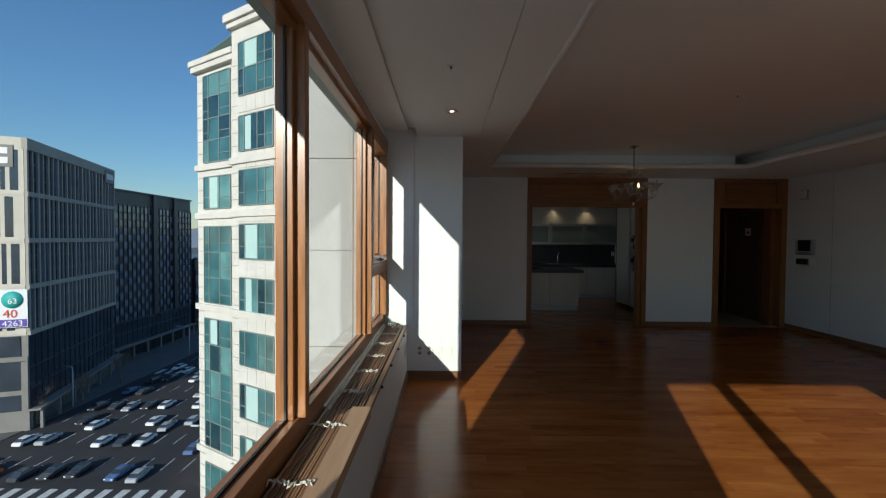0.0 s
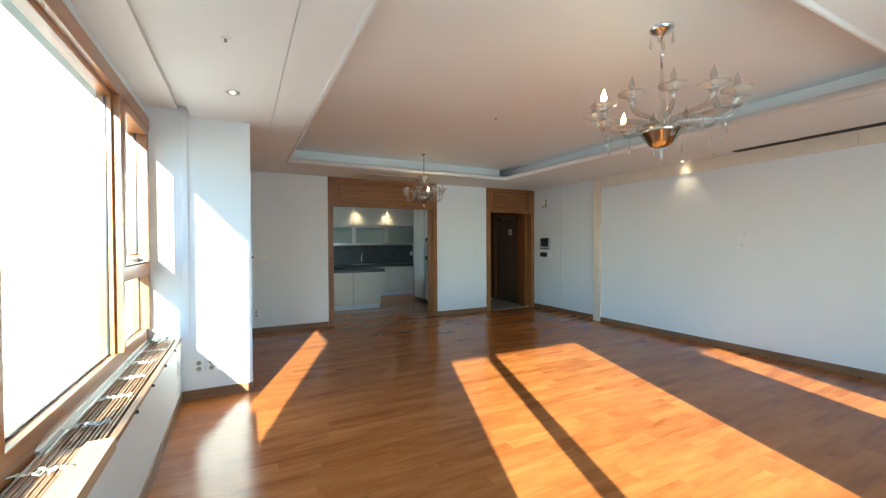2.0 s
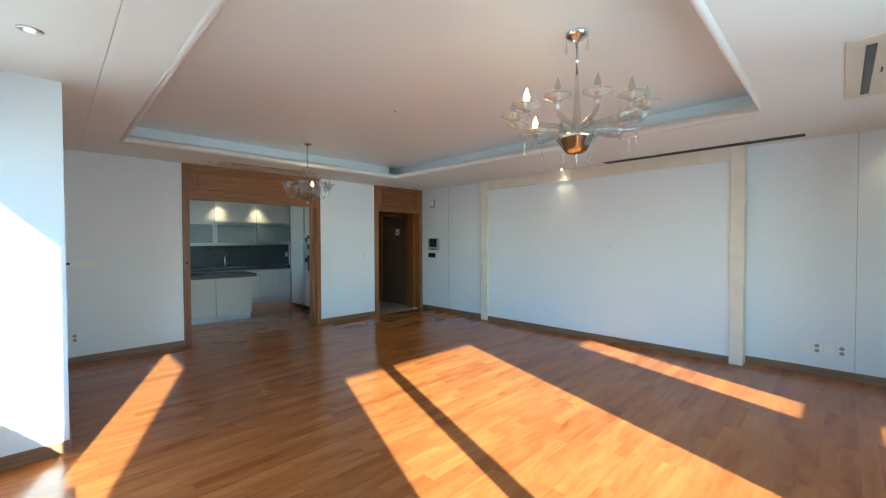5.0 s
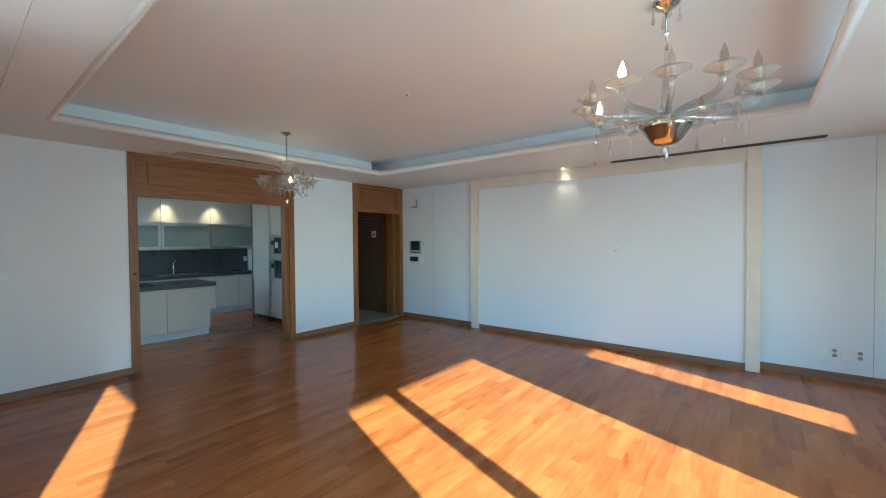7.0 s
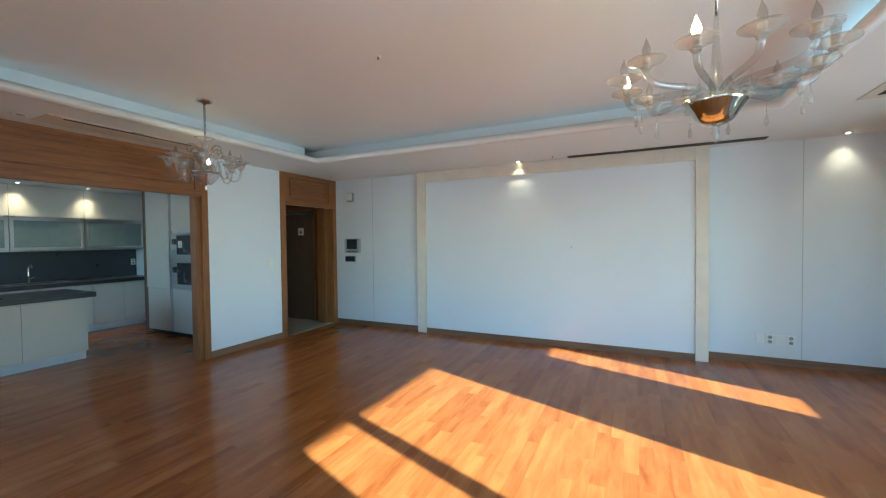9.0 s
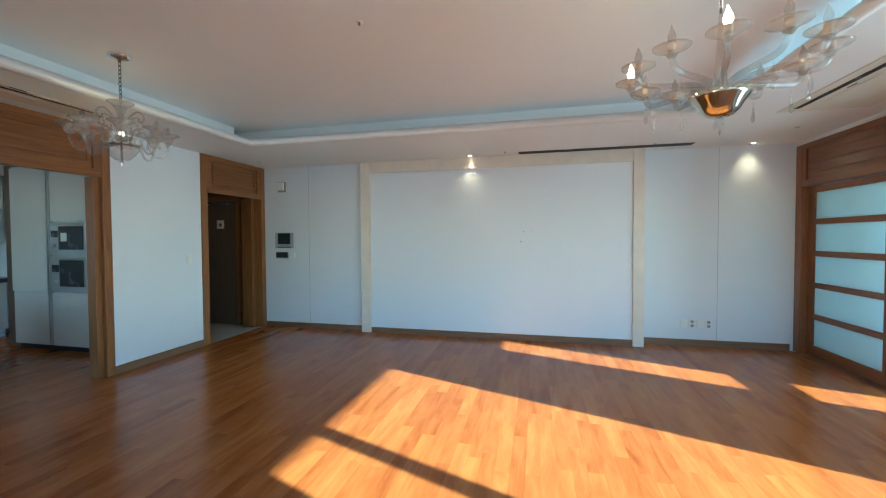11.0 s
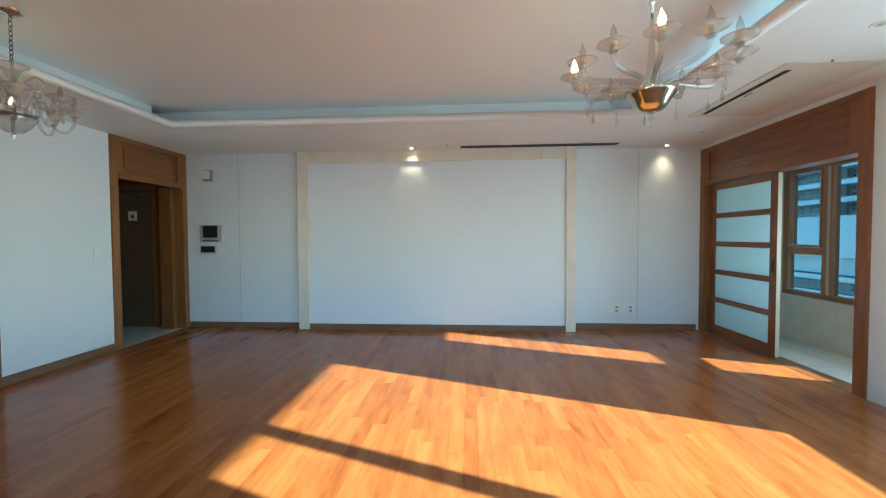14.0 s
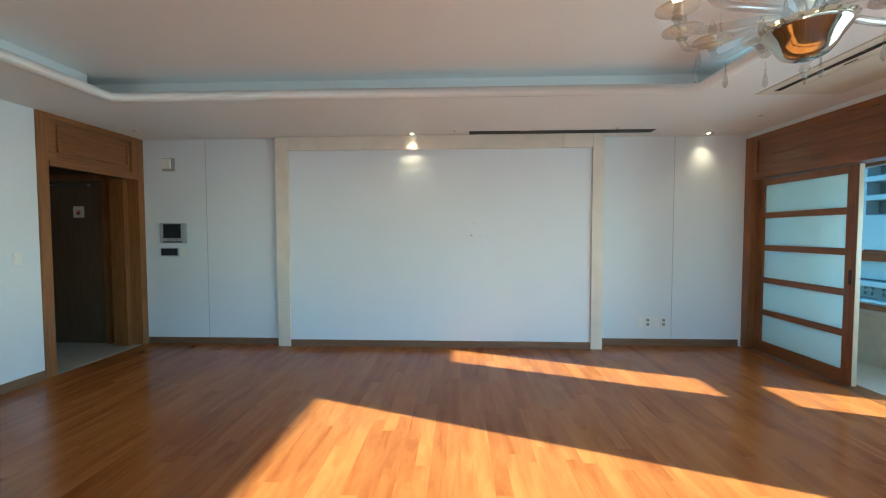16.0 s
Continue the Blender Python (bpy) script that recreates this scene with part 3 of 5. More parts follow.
# ---- balcony side ----
FROST = bpy.data.materials.new("frosted_glass")
FROST.use_nodes = True
fn, fl = FROST.node_tree.nodes, FROST.node_tree.links
fn.remove(fn["Principled BSDF"])
ft, fd, fg = fn.new("ShaderNodeBsdfTranslucent"), fn.new("ShaderNodeBsdfDiffuse"), fn.new("ShaderNodeBsdfGlossy")
ft.inputs[0].default_value, fd.inputs[0].default_value = (0.80, 0.92, 0.91, 1), (0.66, 0.76, 0.76, 1)
fg.inputs["Roughness"].default_value = 0.3
m1, m2 = fn.new("ShaderNodeMixShader"), fn.new("ShaderNodeMixShader")
m1.inputs[0].default_value, m2.inputs[0].default_value = 0.3, 0.05
fw = fn.new("ShaderNodeTexNoise")
fw.inputs["Scale"].default_value = 120
fb = fn.new("ShaderNodeBump")
fb.inputs["Strength"].default_value, fb.inputs["Distance"].default_value = 0.3, 0.002
fl.new(fw.outputs[0], fb.inputs["Height"])
fl.new(fb.outputs[0], fg.inputs["Normal"])
fl.new(ft.outputs[0], m1.inputs[1]), fl.new(fd.outputs[0], m1.inputs[2])
fl.new(m1.outputs[0], m2.inputs[1]), fl.new(fg.outputs[0], m2.inputs[2])
fl.new(m2.outputs[0], fn["Material Output"].inputs[0])

b = kind_structure("door_4", (0, 0, 0), "wood-framed balcony opening with a panel over it", "door frame")
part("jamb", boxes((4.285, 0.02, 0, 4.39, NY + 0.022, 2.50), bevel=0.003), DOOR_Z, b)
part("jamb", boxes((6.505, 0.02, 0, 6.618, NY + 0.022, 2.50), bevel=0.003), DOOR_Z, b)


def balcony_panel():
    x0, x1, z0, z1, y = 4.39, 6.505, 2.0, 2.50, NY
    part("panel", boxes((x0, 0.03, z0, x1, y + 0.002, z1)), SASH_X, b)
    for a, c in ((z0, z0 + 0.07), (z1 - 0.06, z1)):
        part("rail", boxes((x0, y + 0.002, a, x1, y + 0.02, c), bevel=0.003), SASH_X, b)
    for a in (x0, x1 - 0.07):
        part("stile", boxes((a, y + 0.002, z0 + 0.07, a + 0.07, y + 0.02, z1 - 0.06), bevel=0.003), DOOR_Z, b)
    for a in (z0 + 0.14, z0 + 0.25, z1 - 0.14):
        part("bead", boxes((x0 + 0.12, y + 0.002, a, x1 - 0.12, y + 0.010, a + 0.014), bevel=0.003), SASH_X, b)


balcony_panel()
structure("trim_balcony", boxes((4.285, 0.02, 2.50, 6.618, NY + 0.004, H)), WHITE, "white strip over the balcony door panel", "trim")

s = kind_structure("door_5", (0, 0, 0), "half-open sliding door with five frosted panes", "sliding door")
SX0, SX1, SY0, SY1 = 5.325, 6.50, 0.105, 0.150
PALE = material("pale_door_edge", (0.50, 0.42, 0.30), 0.45, vary=0.04, scale=8)
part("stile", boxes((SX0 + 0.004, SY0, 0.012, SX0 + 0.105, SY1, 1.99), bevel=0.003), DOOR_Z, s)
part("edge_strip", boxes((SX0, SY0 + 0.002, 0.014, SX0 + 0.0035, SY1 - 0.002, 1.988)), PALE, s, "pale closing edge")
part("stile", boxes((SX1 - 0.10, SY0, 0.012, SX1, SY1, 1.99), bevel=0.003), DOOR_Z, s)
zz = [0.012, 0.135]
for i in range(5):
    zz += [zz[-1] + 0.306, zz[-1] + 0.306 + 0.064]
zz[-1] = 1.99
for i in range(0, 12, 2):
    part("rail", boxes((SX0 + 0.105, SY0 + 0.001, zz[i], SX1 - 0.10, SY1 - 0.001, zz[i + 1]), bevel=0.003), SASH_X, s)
for i in range(1, 11, 2):
    part("pane", boxes((SX0 + 0.10, SY0 + 0.018, zz[i] - 0.004, SX1 - 0.095, SY0 + 0.026, zz[i + 1] + 0.004)), FROST, s, "frosted pane")
part("pull", boxes((SX0 + 0.035, SY1 - 0.002, 0.92, SX0 + 0.065, SY1 + 0.002, 1.05), bevel=0.002), BLACK, s, "dark recessed pull")

PTILE = material("pale_balcony_tile", (0.66, 0.62, 0.54), 0.3, vary=0.05, scale=4, bump=0.05)
BEIGE = material("beige_parapet_stone", (0.72, 0.64, 0.50), 0.45, vary=0.09, scale=9, bump=0.1)
balcony_floor = structure("floor_balcony", boxes((-0.05, -0.85, -0.2, 6.9, 0.03, -0.028)), JOINT, "pale tiled balcony floor", "floor")
one_tile = mesh_of("tile", boxes((0.002, 0.002, -0.006, 0.576, 0.381, 0.0), bevel=0.001), PTILE)
for i in range(12):
    for k in range(2):
        tile = new("tile", one_tile)
        tile.parent = balcony_floor
        tile.matrix_basis = Matrix.Translation((-0.05 + i * 0.578, -0.74 + k * 0.383, -0.0218 - 0.0004 * ((i + k) % 2)))
OW0, OW1 = -0.85, -0.74
structure("wall_outer", boxes((-0.05, OW0, -0.2, 0.80, OW1, 2.9), (0.80, OW0, -0.2, 2.92, OW1, 0.72), (2.92, OW0, -0.2, 4.28, OW1, 2.9), (4.28, OW0, -0.2, 4.74, OW1, 0.34), (4.28, OW0, 1.76, 4.74, OW1, 2.20), (4.74, OW0, 0.53, 5.03, OW1, 2.20), (4.74, OW0, -0.2, 6.44, OW1, 0.53), (6.44, OW0, -0.2, 6.9, OW1, 2.9), (0.80, OW0, 2.22, 2.92, OW1, 2.9), (4.28, OW0, 2.20, 6.44, OW1, 2.9)), BEIGE, "beige stone parapet under the balcony windows", "wall")
structure("ceiling_balcony", boxes((-0.05, -0.85, 2.35, 6.9, 0.02, 2.45)), CEIL, "plain balcony ceiling", "ceiling")
structure("wall_balcony_ends", boxes((6.55, OW1, -0.2, 6.9, 0.02, 2.35), (-0.2, -0.85, -0.2, -0.05, 0.02, 2.35)), WHITE, "white balcony end walls", "wall")
structure("window_sill_balcony", boxes((4.74, OW1 - 0.03, 0.53, 6.44, OW1 + 0.03, 0.56)), SILL_STONE, "pale balcony window sill", "sill")


# Blue-green tint dims the view, putting a reflection into the glass colour
TINTED = clear_glass("reflection_tint_glass", (0.74, 0.84, 0.85), 0.0, 0.03)


def balcony_windows():
    w = kind_structure("window_2", (0, 0, 0), "wood-framed balcony window with an opening casement", "window")
    y0, y1 = OW0 + 0.01, OW1 - 0.005
    # Lighter sash wood here makes up for the backlight in its colour
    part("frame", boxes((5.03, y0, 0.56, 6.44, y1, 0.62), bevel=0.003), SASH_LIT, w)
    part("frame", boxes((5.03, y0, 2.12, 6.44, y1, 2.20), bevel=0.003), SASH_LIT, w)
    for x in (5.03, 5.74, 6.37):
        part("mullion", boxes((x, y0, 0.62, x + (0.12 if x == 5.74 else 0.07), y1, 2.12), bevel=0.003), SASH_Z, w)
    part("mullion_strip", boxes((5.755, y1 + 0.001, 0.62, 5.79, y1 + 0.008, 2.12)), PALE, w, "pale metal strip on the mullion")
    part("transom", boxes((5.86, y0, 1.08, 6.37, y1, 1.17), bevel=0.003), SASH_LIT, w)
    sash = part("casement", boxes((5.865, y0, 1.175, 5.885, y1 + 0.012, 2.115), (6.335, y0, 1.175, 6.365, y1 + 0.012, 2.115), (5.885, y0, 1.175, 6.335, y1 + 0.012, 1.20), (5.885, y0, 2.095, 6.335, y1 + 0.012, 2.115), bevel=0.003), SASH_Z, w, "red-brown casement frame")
    part("casement_handle", boxes((6.23, y1 + 0.012, 1.19, 6.27, y1 + 0.045, 1.215), (6.13, y1 + 0.045, 1.192, 6.28, y1 + 0.06, 1.212), bevel=0.004), ALU, sash, "silver handle")
    for a, c, z0, z1 in ((5.10, 5.74, 0.62, 2.12), (5.885, 6.335, 1.20, 2.095), (5.86, 6.37, 0.62, 1.08)):
        p = part("pane", boxes((a - 0.004, -0.80, z0 - 0.004, c + 0.004, -0.792, z1 + 0.004)), TINTED, w, "pane tinted blue-green in place of a reflection")
        p.visible_shadow = False
    w = kind_structure("window_3", (0, 0, 0), "wood-framed balcony window with one mullion", "window")
    part("frame", boxes((0.80, y0, 0.72, 2.92, y1, 0.785), (0.80, y0, 2.18, 2.92, y1, 2.22)), SASH_X, w)
    part("mullion", boxes((1.425, y0, 0.785, 1.54, y1, 2.18)), DOOR_Z, w)
    w = kind_structure("window_4", (0, 0, 0), "narrow balcony window with a low transom", "window")
    part("transom", boxes((4.28, y0, 0.68, 4.74, y1, 0.82)), SASH_X, w)


balcony_windows()

# ---- kitchen beyond the first opening ----
CAB = material("cream_gloss_door", (0.60, 0.565, 0.50), 0.16, vary=0.02, scale=3, coat=0.4)
CTOP = material("dark_stone_worktop", (0.042, 0.042, 0.044), 0.34, vary=0.05, scale=25, bump=0.05)
SPLASH = material("dark_grey_splashback", (0.045, 0.048, 0.052), 0.3, vary=0.12, scale=4)
TOE = material("pale_metal_plinth", (0.62, 0.64, 0.66), 0.35, 0.1, vary=0.05)
MILK = material("milky_cabinet_glass", (0.20, 0.24, 0.24), 0.18, vary=0.08, scale=6)
# The gap in the unseen side wall is added for the kitchen lamp
structure("wall_kitchen_back", boxes((0.7, 11.5, -0.2, 5.5, 11.7, 2.9), (5.25, 9.99, -0.1, 5.5, 11.5, 2.9), (0.58, WY + 0.12, -0.2, 0.7, 8.6, 2.9), (0.58, 10.4, -0.2, 0.7, 11.5, 2.9), (0.58, 8.6, -0.2, 0.7, 10.4, 0.9), (0.58, 8.6, 2.2, 0.7, 10.4, 2.9)), WHITE, "plain kitchen walls", "wall")
structure("wall_kitchen_side", boxes((4.125, WY + 0.14, 0, 5.02, WY + 0.16, 2.4)), WHITE, "plain kitchen wall beside the opening", "wall")
structure("ceiling_kitchen", boxes((0.6, WY + 0.12, 2.40, 5.3, 11.6, 2.5)), CEIL, "plain kitchen ceiling", "ceiling")


def base_unit(x0, x1, y0, y1, label):
    """Floor cabinet facing -y, with a door on a recessed plinth."""
    t = thing("base_cabinet", (x0, y0, 0), label, "cabinet", "base cabinets")
    w, d = x1 - x0, y1 - y0
    part("body", boxes((0.002, 0.022, 0.11, w - 0.002, d, 0.795)), CAB, t)
    part("door", boxes((0.002, 0, 0.115, w - 0.002, 0.02, 0.775), bevel=0.002), CAB, t, "glossy cream door")
    part("grip_rail", boxes((0.002, 0.004, 0.779, w - 0.002, 0.021, 0.794)), ALU, t, "aluminium grip rail")
    part("plinth", boxes((0, 0.07, 0, w, 0.085, 0.108)), TOE, t, "pale metal plinth")
    return t


for x0, x1 in ((2.20, 2.86), (2.86, 3.47)):
    base_unit(x0, x1, 9.05, 9.72, "glossy cream island cabinet with a pale plinth")
for x0, x1 in ((2.35, 3.0), (3.0, 3.65), (3.65, 4.30), (4.30, 4.76), (4.76, 5.10)):
    base_unit(x0, x1, 10.90, 11.49, "glossy cream base cabinet along the kitchen wall")
single("island_worktop", boxes((2.15, 8.98, 0.797, 3.54, 9.80, 0.86), bevel=0.004), CTOP, "dark stone worktop on the kitchen island", "worktop")
single("worktop", boxes((2.3, 10.87, 0.797, 5.245, 11.498, 0.86), bevel=0.004), CTOP, "dark stone worktop along the kitchen wall", "worktop")
single("splashback", boxes((2.3, 11.485, 0.862, 5.245, 11.499, 1.378)), SPLASH, "dark grey splashback panel", "splashback")
for x0, x1 in ((2.50, 3.415), (3.415, 4.32), (4.32, 5.225)):
    t = thing("wall_cabinet", (x0, 11.15, 1.38), "wall cabinet with a frosted glass door in aluminium", "cabinet", "wall cabinets with glass doors")
    w = x1 - x0
    part("body", boxes((0.004, 0.022, 0, w - 0.004, 0.345, 0.515)), CAB, t)
    dr = part("door", boxes((0.004, 0, 0.004, 0.05, 0.02, 0.51), (w - 0.05, 0, 0.004, w - 0.004, 0.02, 0.51), (0.05, 0, 0.004, w - 0.05, 0.02, 0.05), (0.05, 0, 0.464, w - 0.05, 0.02, 0.51), bevel=0.001), ALU, t, "aluminium-framed glass door")
    part("pane", boxes((0.05, 0.006, 0.05, w - 0.05, 0.014, 0.464)), MILK, dr, "milky glass")
    part("handle", boxes((0.06, -0.03, 0.512, w - 0.06, -0.012, 0.526), bevel=0.003), ALU, t, "long aluminium handle")
    t = thing("upper_cabinet", (x0, 11.15, 1.905), "glossy cream upper cabinet reaching the ceiling", "cabinet", "upper cabinets")
    part("body", boxes((0.002, 0.022, 0, w - 0.002, 0.345, 0.485)), CAB, t)
    part("door", boxes((0.002, 0, 0.004, w - 0.002, 0.02, 0.475), bevel=0.002), CAB, t)
single("under_light", boxes((2.6, 11.20, 1.362, 5.15, 11.30, 1.378), bevel=0.003), ALU, "slim metal strip under the wall cabinets", "strip")
t = thing("kitchen_tap", (3.65, 11.28, 0.86), "chrome swan-neck tap on the worktop", "tap")
part("base", lathe([(0, 0), (0.028, 0), (0.028, 0.01), (0.02, 0.016), (0.018, 0.10), (0, 0.10)], 16), CHROME, t)
part("spout", tube(smooth_line([(0, 0, 0.10), (0, 0, 0.24), (0, -0.03, 0.285), (0, -0.09, 0.29), (0, -0.13, 0.25)], 6), 0.012, 10), CHROME, t)
part("lever", tube([(0.018, 0, 0.07), (0.07, 0, 0.10)], [0.008, 0.006], 8), CHROME, t)
single("sink", boxes((3.35, 11.0, 0.861, 3.42, 11.38, 0.864), (3.42, 11.0, 0.861, 4.05, 11.03, 0.864), (3.42, 11.35, 0.861, 4.05, 11.38, 0.864), (4.02, 11.03, 0.861, 4.05, 11.35, 0.864)), ALU, "steel sink rim set in the worktop", "sink")
single("hob", boxes((2.25, 9.15, 0.861, 2.75, 9.6, 0.868), bevel=0.002), BLACK, "black glass hob on the island", "hob")


def tall_unit(y0, y1, label):
    t = thing("tall_cabinet", (4.63, y0, 0), label, "cabinet", "tall cabinets")
    w = y1 - y0
    part("body", boxes((0.022, 0.002, 0.075, 0.62, w - 0.002, 2.36)), CAB, t)
    part("plinth", boxes((0.07, 0, 0, 0.085, w, 0.073)), BLACK, t, "dark plinth")
    part("door", boxes((0, 0.004, 0.08, 0.02, w - 0.03, 0.75), bevel=0.002), CAB, t, "lower door")
    return t, w


t, w = tall_unit(9.29, 9.95, "tall glossy cream kitchen cabinet")
part("door", boxes((0, 0.03, 0.76, 0.02, w - 0.004, 2.34), bevel=0.002), CAB, t, "upper door")
part("handle", boxes((-0.012, 0.004, 0.09, 0.02, 0.026, 0.75), (-0.012, 0.004, 0.76, 0.02, 0.026, 1.62), (-0.012, 0.004, 1.65, 0.02, 0.026, 2.34), bevel=0.002), ALU, t, "upright aluminium grip")
t, w = tall_unit(8.62, 9.285, "tall cream cabinet with two built-in ovens")
part("door", boxes((0, 0.004, 1.655, 0.02, w - 0.03, 2.34), bevel=0.002), CAB, t, "upper door")
part("handle", boxes((-0.012, w - 0.028, 0.09, 0.02, w - 0.004, 2.34), bevel=0.002), ALU, t, "upright aluminium grip")


def oven(z0, z1, label, note):
    o = thing("built_in_oven", (4.63, 8.65, z0), label, "oven", "built-in ovens")
    h = z1 - z0
    part("fascia", boxes((-0.012, 0, 0, 0.021, 0.60, h), bevel=0.003), ALU, o, "brushed steel fascia")
    part("oven_door", boxes((-0.022, 0.05, 0.07, -0.012, 0.44, h - 0.05), bevel=0.003), DARK, o, "dark glass door")
    part("display", boxes((-0.015, 0.46, h * 0.55, -0.012, 0.57, h * 0.75)), DARK, o)
    part("knob", lathe([(0, 0), (0.022, 0), (0.02, 0.018), (0, 0.02)], 16, pose(-0.012, 0.515, h * 0.3, 0, -90, 0)), ALU, o)
    part("handle", tube([(-0.05, 0.06, h - 0.03), (-0.05, 0.43, h - 0.03)], 0.008, 8), ALU, o)
    if note:
        part("sticker", boxes((-0.0235, 0.30, h * 0.42, -0.0222, 0.40, h * 0.68)), PLASTIC, o, "white paper sticker")


oven(1.225, 1.635, "built-in microwave oven with a white sticker", True)
oven(0.765, 1.215, "built-in coffee machine with a dark front", False)
plate("wall_socket", pose(5.19, 11.485, 1.12), 0.075, 0.115, "white socket on the splashback", 1, "socket")

# ---- lamps ----
GLOW = lit("lit_bulb", (1.0, 0.70, 0.36), 7)
GLOW_SPOT = lit("lit_downlight", (1.0, 0.80, 0.55), 3)
BULB = clear_glass("unlit_bulb_glass", (0.80, 0.78, 0.76), 0.08, 0.10, 0.6)
SOCKETGLASS = material("pale_socket", (0.52, 0.50, 0.46), 0.35, vary=0.04, scale=30)
LAMPGLASS = clear_glass("chandelier_glass", (0.88, 0.87, 0.86), 0.05, 0.14, 1.0)
DISHGLASS = clear_glass("smoky_dish_glass", (0.90, 0.87, 0.83), 0.12, 0.10, 0.6, milk=0.14)
MILKGLASS = clear_glass("milky_dish_glass", (0.90, 0.89, 0.87), 0.2, 0.10, 0.6, milk=0.19)
DARKCHROME = material("dark_chain_metal", (0.28, 0.27, 0.26), 0.25, 1.0, vary=0.1, scale=40)
# Warm tint puts the sunlit floor's reflection into the bowl's colour
MIRROR_WARM = material("mirrored_bowl", (0.62, 0.56, 0.46), 0.05, 1.0, vary=0.04, scale=9, gloss_vary=0.02)


def downlight(x, y, z, on=False, watts=0, tilt=(0, 0)):
    t = thing("downlight", (x, y, z), "small round ceiling spotlight, " + ("lit warm" if on else "unlit") + ", in a metal ring", "spotlight", "ceiling spotlights")
    part("ring", lathe([(0.030, 0.0), (0.030, -0.004), (0.046, -0.006), (0.052, -0.002), (0.052, 0.0)], 24), PLASTIC if not on else ALU, t)
    part("reflector", lathe([(0.03, -0.004), (0.024, 0.012), (0.0, 0.014)], 20), ALU, t)
    part("bulb", lathe([(0.0, -0.006), (0.016, -0.004), (0.02, 0.004), (0.0, 0.006)], 16), GLOW_SPOT if on else BULB, t)
    if on and watts:
        d = bpy.data.lights.new("spot_light", "SPOT")
        d.energy, d.color, d.spot_size, d.spot_blend, d.shadow_soft_size = watts, (1.0, 0.76, 0.48), radians(84), 1.0, 0.02
        l = new("spot_light", d)
        l.matrix_world = look((x, y, z - 0.02), (x + tilt[0], y + tilt[1], z - 1))


downlight(6.36, 4.20, H, True, 1.3, (0.10, 0))
downlight(6.50, 0.73, H, True, 1.4, (0.16, 0))
downlight(0.71, 4.12, H, True, 0.6)
for x, y in ((5.80, 0.66), (3.40, 1.02), (2.35, 7.30), (6.05, 7.30), (6.30, 2.9)):
    downlight(x, y, H)
for x in (3.48, 4.33):
    downlight(x, 11.02, 2.40, True, 4.5, (0, 0.08))
SPRK = material("sprinkler_grey", (0.25, 0.24, 0.23), 0.4, 0.6)
for x, y, z in ((0.69, 3.25, H), (3.87, 0.88, H), (3.3, 4.4, UP), (6.2, 1.9, H), (6.2, 3.7, H)):
    t = thing("sprinkler", (x, y, z), "small grey sprinkler head in the ceiling", "sprinkler", "sprinkler heads")
    part("cover", lathe([(0, -0.004), (0.022, -0.004), (0.024, 0), (0, 0)], 16), PLASTIC, t)
    part("nozzle", lathe([(0, -0.022), (0.009, -0.02), (0.006, -0.012), (0.008, -0.004), (0, -0.004)], 10), SPRK, t)

# cool tubes lying in the cove behind the lip, unseen, added for its bluish glow
TUBE = lit("cool_cove_tube", (0.62, 0.86, 1.0), 0.12)


def cove_tube(x, y, long, along, watts, label):
    t = thing("cove_tube", pose(x, y, H + 0.05, 0, 0, 0 if along == "x" else 90), label, "tube lamp", "tubes in the ceiling cove")
    part("batten", boxes((-long / 2, -0.02, 0, long / 2, 0.02, 0.018), bevel=0.002), PLASTIC, t, "white batten")
    part("tube", tube([(-long / 2 + 0.03, 0, 0.030), (long / 2 - 0.03, 0, 0.030)], 0.008, 10), TUBE, t, "cool white tube")
    d = bpy.data.lights.new("cove_light", "AREA")
    d.shape, d.size, d.size_y, d.energy, d.color = "RECTANGLE", long - 0.1, 0.03, watts, (0.58, 0.83, 1.0)
    new("cove_light", d).matrix_world = pose(x, y, H + 0.095, 180, 0, 0 if along == "x" else 90)


cove_tube((TX0 + TX1) / 2 + 0.6, TY0 - 0.13, 2.6, "x", 0.20, "lit cool tube lamp hidden in the ceiling cove")
cove_tube((TX0 + TX1) / 2, TY1 + 0.13, 3.6, "x", 0.008, "faintly lit cool tube lamp hidden in the ceiling cove")
cove_tube(TX1 + 0.13, (TY0 + TY1) / 2, 4.8, "y", 0.004, "faintly lit cool tube lamp hidden in the ceiling cove")

# linear slot, cassette units
single("linear_diffuser", boxes((6.28, 1.44, H - 0.006, 6.41, 3.53, H + 0.0), bevel=0.001), BLACK, "long black slot diffuser in the ceiling", "diffuser")
CREAM = material("cream_unit", (0.66, 0.59, 0.49), 0.45, vary=0.03, scale=5)


def cassette(x0, x1, y0, y1, slots, label):
    t = thing("air_conditioner", (0, 0, H), label, "air conditioner")
    part("panel", boxes((x0, y0, -0.007, x1, y1, 0.0), bevel=0.003), CREAM, t)
    for a, b in slots:
        part("slot", boxes((x0 + 0.12, a, -0.010, x1 - 0.1, b, -0.0075)), DARK, t, "dark air slot")
    part("vane", boxes((x0 + 0.25, y0 + 0.22, -0.011, x1 - 0.25, y1 - 0.2, -0.0075), bevel=0.003), CREAM, t, "flat cream inner panel")
    part("badge", boxes(((x0 + x1) / 2 - 0.05, slots[0][0] - 0.045, -0.010, (x0 + x1) / 2 + 0.05, slots[0][0] - 0.035, -0.0075)), DARK, t)


cassette(3.90, 5.18, 0.46, 1.16, ((1.035, 1.08),), "cream ceiling air conditioner with a dark slot")
cassette(2.45, 3.75, 7.08, 7.40, ((7.11, 7.14),), "cream ceiling air conditioner over the kitchen opening")


